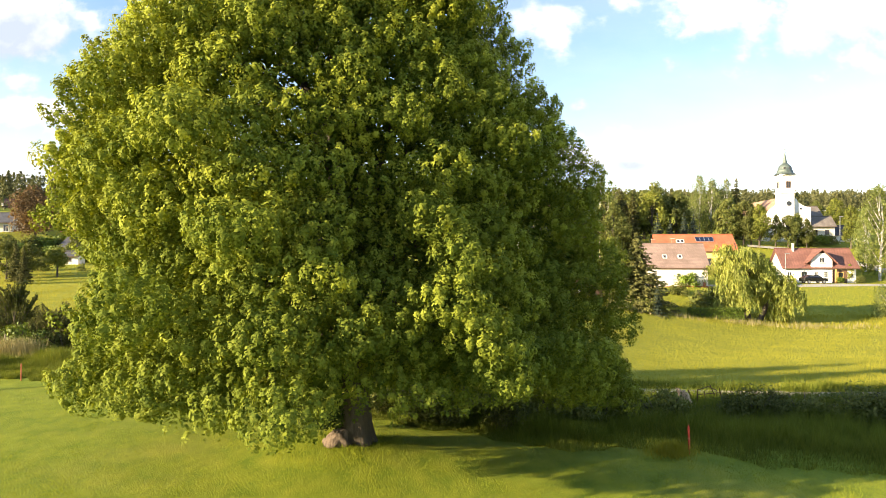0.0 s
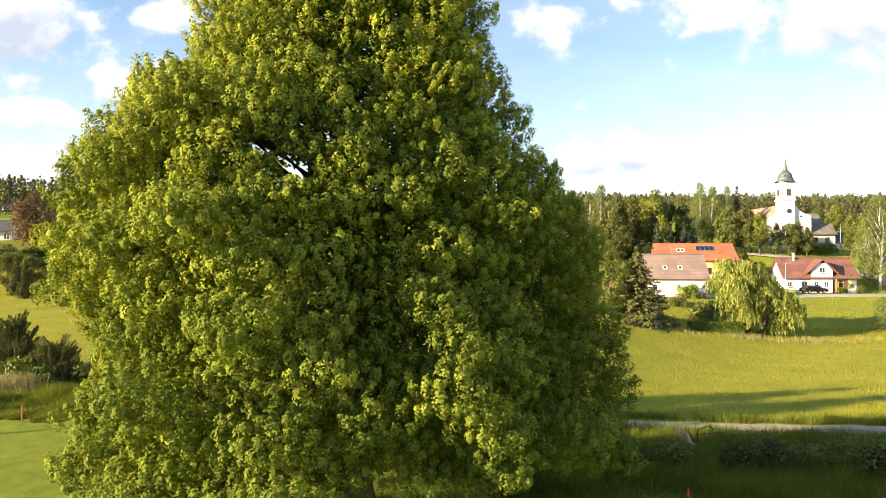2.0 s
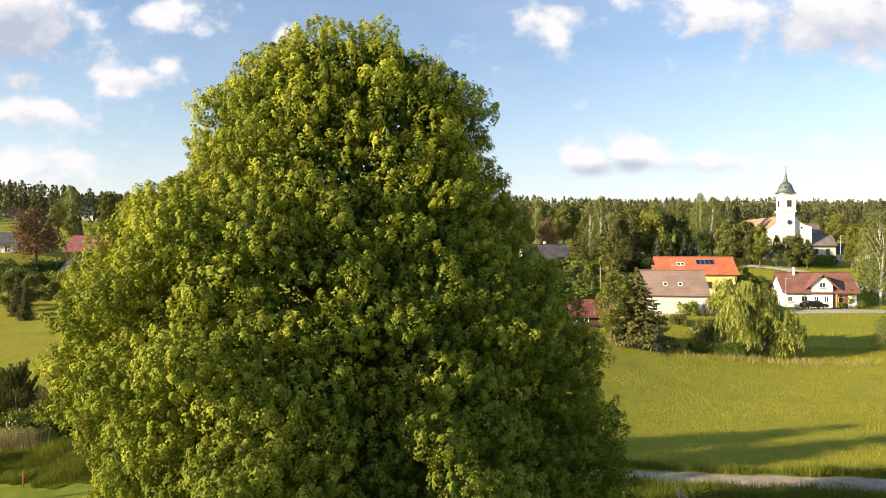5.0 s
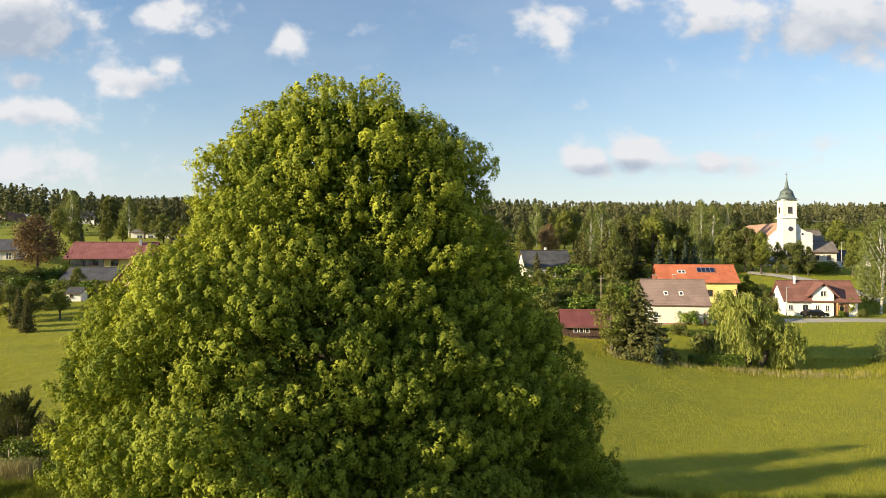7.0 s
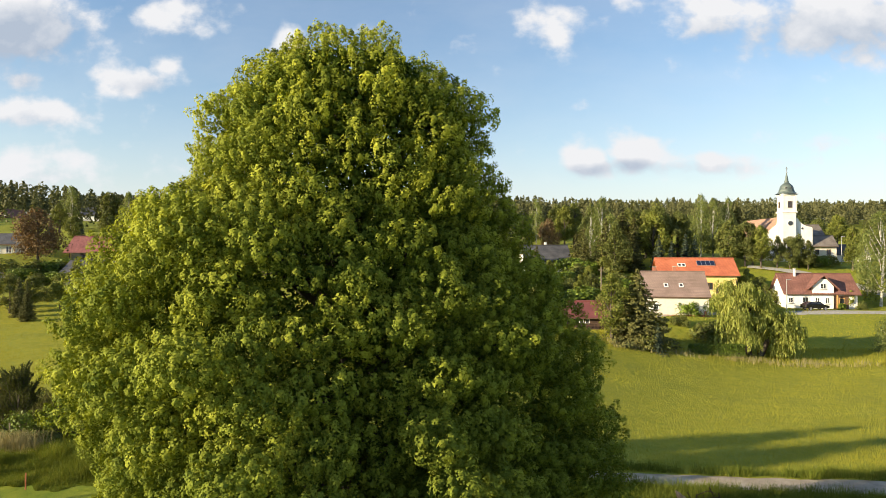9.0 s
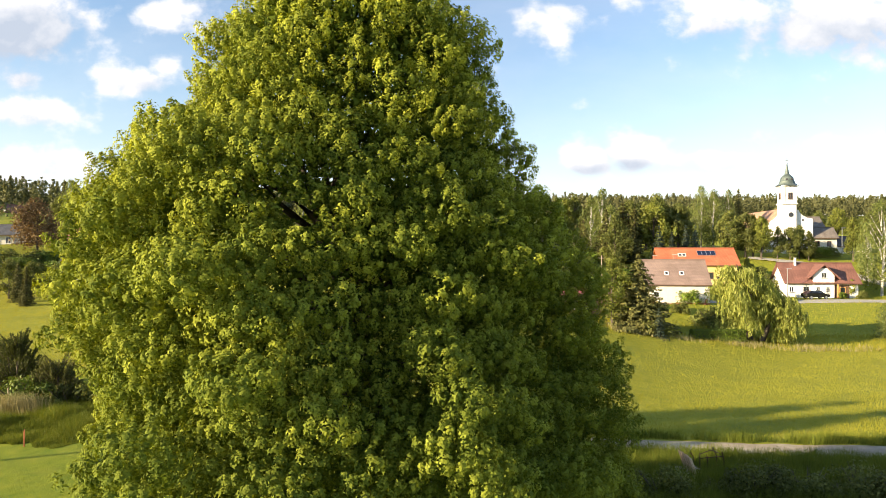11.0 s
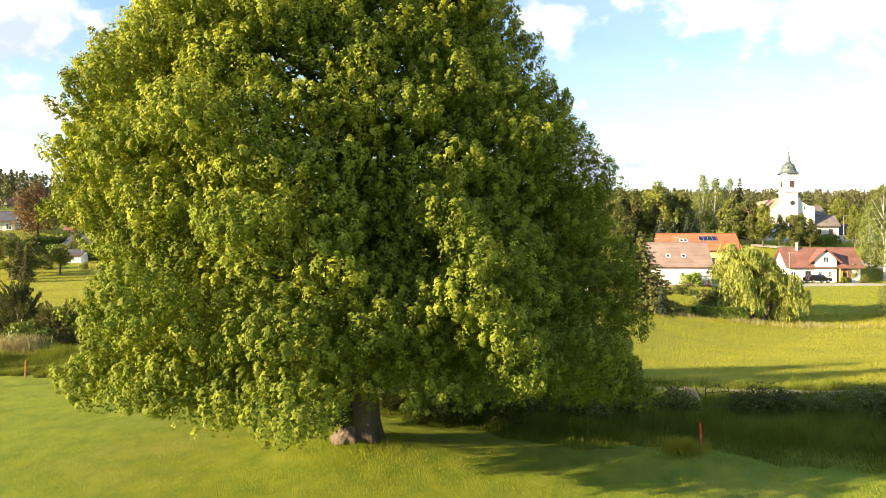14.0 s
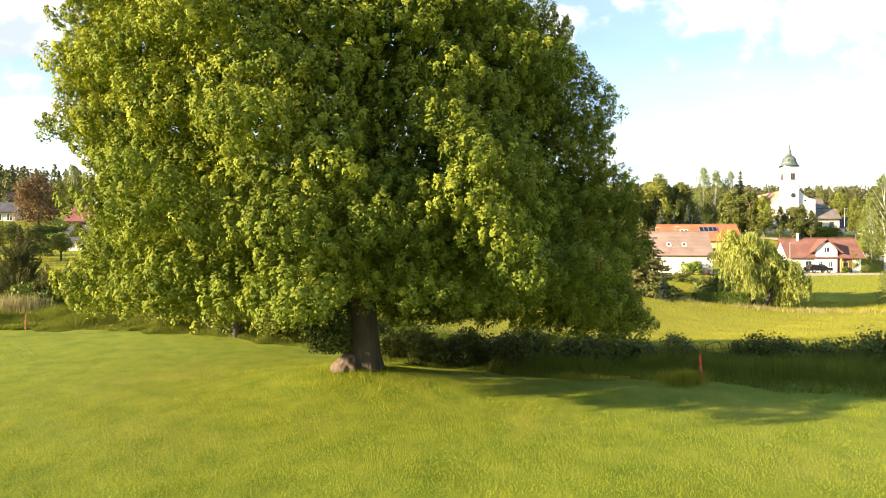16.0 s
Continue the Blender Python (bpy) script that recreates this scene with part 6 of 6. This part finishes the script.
def tall_grass():
    rng = np.random.default_rng(102)
    n = 400000
    x = rng.uniform(-26, 30, n)
    y = front_edge(x) + rng.uniform(0, 1, n) ** 1.2 * np.where(x < -5, 6.5, np.where(x > 5, 19.0, 13.0))
    keep = in_view(x, y) & ~((x > 6) & (np.abs(y - np.interp(x, [7.5, 10, 13, 19, 26, 36], [32.6, 32.2, 31.7, 30.9, 30.3, 30.6])) < 1.15 + 0.25 * ripple(x, y, 0.6))) & (np.hypot(x + 2.3, y - 16.7) > 1.0)
    x, y = x[keep], y[keep]
    d = y - front_edge(x)
    h = (0.34 + 0.30 * np.clip(ripple(x, y, 0.8) + 0.4, 0, 1.2)) * smooth_step(-0.4, 3.4, d + 1.1 * ripple(x, y, 0.9)) + 0.05 + 0.22 * np.clip(ripple(x, y, 0.33) - 0.55, 0, 1)
    v, f = blades(rng, x, y, height(x, y), h, 0.011, 0.30)
    tagged(sheet("tall_grass", v, f, TALL_BLADES), "unmown tall green grass on the bank", "grass", kind="stuff")


def meadow_grass():
    rng = np.random.default_rng(103)
    n = 250000
    y = 33.2 + 52 * rng.uniform(0, 1, n) ** 1.25
    x = rng.uniform(-0.76, 0.80, n) * y
    keep = (x > 2) | (y > 37)
    x, y = x[keep], y[keep]
    h = 0.13 + 0.04 * ripple(x, y, 2.6) + 0.25 * smooth_step(72, 78, y) * (x > 0)
    v, f = blades(rng, x, y, height(x, y), h, 0.009 + 0.00022 * (y - 33), 0.25)
    tagged(sheet("meadow_grass", v, f, HAY_BLADES), "ripe yellow-green hay meadow grass", "grass", kind="stuff")


def village_grass():
    rng = np.random.default_rng(106)
    n = 70000
    y = 84 + 66 * rng.uniform(0, 1, n) ** 1.2
    x = rng.uniform(-0.74, 0.80, n) * y
    h = 0.20 + 0.08 * ripple(x, y, 3.2)
    v, f = blades(rng, x, y, height(x, y), h, 0.040, 0.30)
    tagged(sheet("village_grass", v, f, HAY_BLADES), "sunlit uneven grass between the village gardens", "grass", kind="stuff")


def reeds():
    rng = np.random.default_rng(104)
    n = 2600
    spot = rng.integers(0, 3, n)
    cx, cy = np.array([-20.3, -19.5, -21.2])[spot], np.array([29.4, 29.5, 29.5])[spot]
    x, y = cx + rng.normal(0, 0.35, n), cy + rng.normal(0, 0.2, n)
    v, f = blades(rng, x, y, height(x, y), 1.05, 0.014, 0.14)
    tagged(sheet("dry_reeds", v, f, REED), "pale dry reed stalks beside the junipers", "reeds", kind="stuff")
    n = 3000
    x, y = rng.uniform(20, 52, n), 74.5 + rng.uniform(0, 3.4, n)
    patchy = ripple(x, y, 1.3) + 0.5 * ripple(x, y, 5.0) + rng.normal(0, 0.3, n) > 0.1
    x, y = x[patchy], y[patchy]
    v, f = blades(rng, x, y, height(x, y), 0.60, 0.026, 0.25)
    tagged(sheet("field_edge_reeds", v, f, REED), "pale tall grasses along the far field edge", "reeds", kind="stuff")


def sunny_tuft():
    rng = np.random.default_rng(105)
    n = 1100
    a, r = rng.uniform(0, 6.28, n), np.abs(rng.normal(0, 0.30, n))
    x, y = 6.10 + np.cos(a) * r * 1.2, 16.8 + np.sin(a) * r * 0.8
    # pale meadow blades paint in sunlight that doesn't reach this tuft
    v, f = blades(rng, x, y, height(x, y), 0.36, 0.009, 0.4)
    tagged(sheet("grass_tuft", v, f, HAY_BLADES), "grass tuft coloured pale as if sunlit, beside the red stake", "grass", kind="stuff")


lawn_grass()
tall_grass()
meadow_grass()
village_grass()
reeds()
sunny_tuft()


# ---- small things ----
def stake(x, y, tall, material, label, lean):
    z = ground_at(x, y)
    s = thing("marker_stake", label, "stake", "marker stakes on the lawn edge", at=pose(x, y, z, lean, lean * 0.6, 15))
    bm = bmesh.new()
    box(bm, -0.022, 0.022, -0.022, 0.022, -0.15, tall, 0.004)
    part("shaft", bm, material, s)
    bm = bmesh.new()
    bmesh.ops.create_cone(bm, cap_ends=True, segments=4, radius1=0.031, radius2=0.002, depth=0.07, matrix=Matrix.Translation((0, 0, tall + 0.033)) @ pose(0, 0, 0, 0, 0, 45))
    part("tip", bm, material, s)
    bm = bmesh.new()
    box(bm, -0.026, 0.026, -0.026, 0.026, tall * 0.55, tall * 0.62)
    part("band", bm, STAKE_ORANGE, s, "paler paint band")


stake(6.56, 16.85, 0.70, STAKE_RED, "bright red wooden marker stake in tall grass", -2)
stake(-16.75, 25.1, 0.64, STAKE_ORANGE, "faded orange marker stake at the lawn edge", 3)


def plank_heap():
    x, y = 10.0, 26.2
    h = thing("plank_heap", "heap of tan planks leaning in the tall grass", "planks", at=pose(x, y, ground_at(x, y), 0, 0, 12))
    for i in range(5):
        bm = bmesh.new()
        box(bm, -0.55, 0.55, -0.10, 0.10, -0.02, 0.02, 0.006)
        p = part("plank", bm, TAN_WOOD, h)
        p.matrix_basis = pose(0.02 * i, -0.42 + i * 0.21, 0.42 + 0.03 * (i % 2), 38 + 4 * (i % 3), -28, 74)
    bm = bmesh.new()
    box(bm, -0.4, 0.5, -0.3, 0.3, -0.1, 0.28, 0.03)
    part("log_base", bm, OLD_WOOD, h)


def iron_frame():
    x, y = 11.2, 26.6
    h = thing("iron_frame", "rusty iron frame standing in the tall grass", "frame", at=pose(x, y, ground_at(x, y), 0, 0, 8))
    for i, (a, b) in enumerate(((-0.55, 0), (-0.1, 0.2), (0.5, 0), (-0.55, 0.6), (0.5, 0.6))):
        v, f = tube([(a, b, -0.2), (a + 0.02 * i, b, 0.45), (a - 0.03 * i, b, 0.85 if i % 2 == 0 else 0.7)], [0.022] * 3, 6)
        sheet("post", v, f, IRON, h)
    for z in (0.25, 0.62):
        v, f = tube([(-0.58, 0, z), (0.53, 0, z + 0.05)], [0.018] * 2, 6)
        sheet("rail", v, f, IRON, h)
    v, f = tube([(-0.55, 0, 0.80), (0.0, 0.1, 0.92), (0.5, 0.3, 0.7), (0.62, 0.5, 0.45)], [0.018] * 4, 6)
    sheet("bent_rod", v, f, IRON, h)


def old_posts():
    for i, (x, y, tall) in enumerate(((-22.9, 31.0, 1.1), (-22.3, 31.2, 0.95), (-21.4, 31.0, 1.15), (-21.0, 31.1, 1.0))):
        bm = bmesh.new()
        cone(bm, 0.055, 0.045, -0.2, tall, 8)
        p = part("fence_post", bm, OLD_WOOD)
        p.matrix_basis = pose(x, y, ground_at(x, y), 3 * (i - 1), 4 * (i % 2), 0)
        tagged(p, "grey weathered wooden fence post by the junipers", "post", "old fence posts")


def street_lamp(x, y, tall, z=None):
    z = ground_at(x, y) if z is None else z
    h = thing("street_lamp", "slim grey street lamp near the church", "street lamp", "street lamps", at=pose(x, y, z))
    bm = bmesh.new()
    cone(bm, 0.09, 0.05, -0.3, tall, 8)
    part("pole", bm, METAL, h)
    bm = bmesh.new()
    box(bm, -0.10, 0.75, -0.07, 0.07, tall - 0.06, tall + 0.06, 0.02)
    part("lamp_head", bm, METAL, h)


def car(x, y, turn):
    c = thing("parked_car", "black hatchback parked in front of the white cottage", "car", at=pose(x, y, ground_at(x, y) + 0.08, 0, 0, turn))
    side = [(-2.1, 0.35), (2.1, 0.35), (2.16, 0.62), (2.05, 0.80), (1.15, 0.95), (0.55, 1.38), (-1.05, 1.44), (-1.85, 1.02), (-2.12, 0.92), (-2.16, 0.55)]
    bm = bmesh.new()
    rows = []
    for yy, f in ((-0.84, 0.96), (-0.70, 1.0), (0.70, 1.0), (0.84, 0.96)):
        rows.append([bm.verts.new((px * f, yy * (0.82 if pz > 1.2 else 1.0), pz)) for px, pz in side])
    for a, b in zip(rows, rows[1:]):
        for i in range(len(side)):
            j = (i + 1) % len(side)
            bm.faces.new((a[i], a[j], b[j], b[i]))
    bm.faces.new(rows[0])
    bm.faces.new(rows[-1][::-1])
    part("body", bm, CAR_PAINT, c)
    for s in (-1, 1):
        bm = bmesh.new()
        pts = [(-1.45, 0.98), (0.95, 0.98), (0.48, 1.32), (-0.95, 1.37)]
        yy = s * 0.80
        f = [bm.verts.new((px, yy * (1.02 if pz < 1.1 else 0.90) + s * 0.012, pz)) for px, pz in pts]
        g = [bm.verts.new((p.co.x, p.co.y - s * 0.02, p.co.z)) for p in f]
        bm.faces.new(f)
        bm.faces.new(g[::-1])
        for i in range(4):
            bm.faces.new((f[i], g[i], g[(i + 1) % 4], f[(i + 1) % 4]))
        part("side_window", bm, PANE, c)
    bm = bmesh.new()
    box(bm, -0.42, 0.42, -0.68, 0.68, -0.01, 0.01)
    w = part("windscreen", bm, PANE, c)
    w.matrix_basis = pose(0.87, 0, 1.18, 0, 35, 0)
    for wx in (-1.3, 1.32):
        for s in (-1, 1):
            bm = bmesh.new()
            bmesh.ops.create_cone(bm, cap_ends=True, segments=18, radius1=0.31, radius2=0.31, depth=0.2)
            t = part("wheel", bm, RUBBER, c)
            t.matrix_basis = pose(wx, s * 0.78, 0.31, 90)
            bm = bmesh.new()
            bmesh.ops.create_cone(bm, cap_ends=True, segments=12, radius1=0.2, radius2=0.2, depth=0.22)
            part("rim", bm, ALLOY, t)
    for s in (-1, 1):
        bm = bmesh.new()
        box(bm, 2.02, 2.12, s * 0.6 - 0.16, s * 0.6 + 0.16, 0.62, 0.76, 0.02)
        part("headlight", bm, LAMP_GLASS, c)


plank_heap()
iron_frame()
old_posts()
street_lamp(59.8, 110.5, 5.2)
street_lamp(91.0, 145.0, 6.0)
street_lamp(95.0, 146.0, 4.6)
street_lamp(96.8, 144.0, 5.6)
car(63.6, 108.6, 4)


def pole(x, y, tall):
    bm = bmesh.new()
    cone(bm, 0.11, 0.07, -0.3, tall, 8)
    box(bm, -0.45, 0.45, -0.05, 0.05, tall - 0.5, tall - 0.4)
    p = part("utility_pole", bm, OLD_WOOD)
    p.matrix_basis = pose(x, y, ground_at(x, y))
    tagged(p, "slim wooden utility pole beside the trees", "pole")


pole(24.8, 100.0, 6.5)
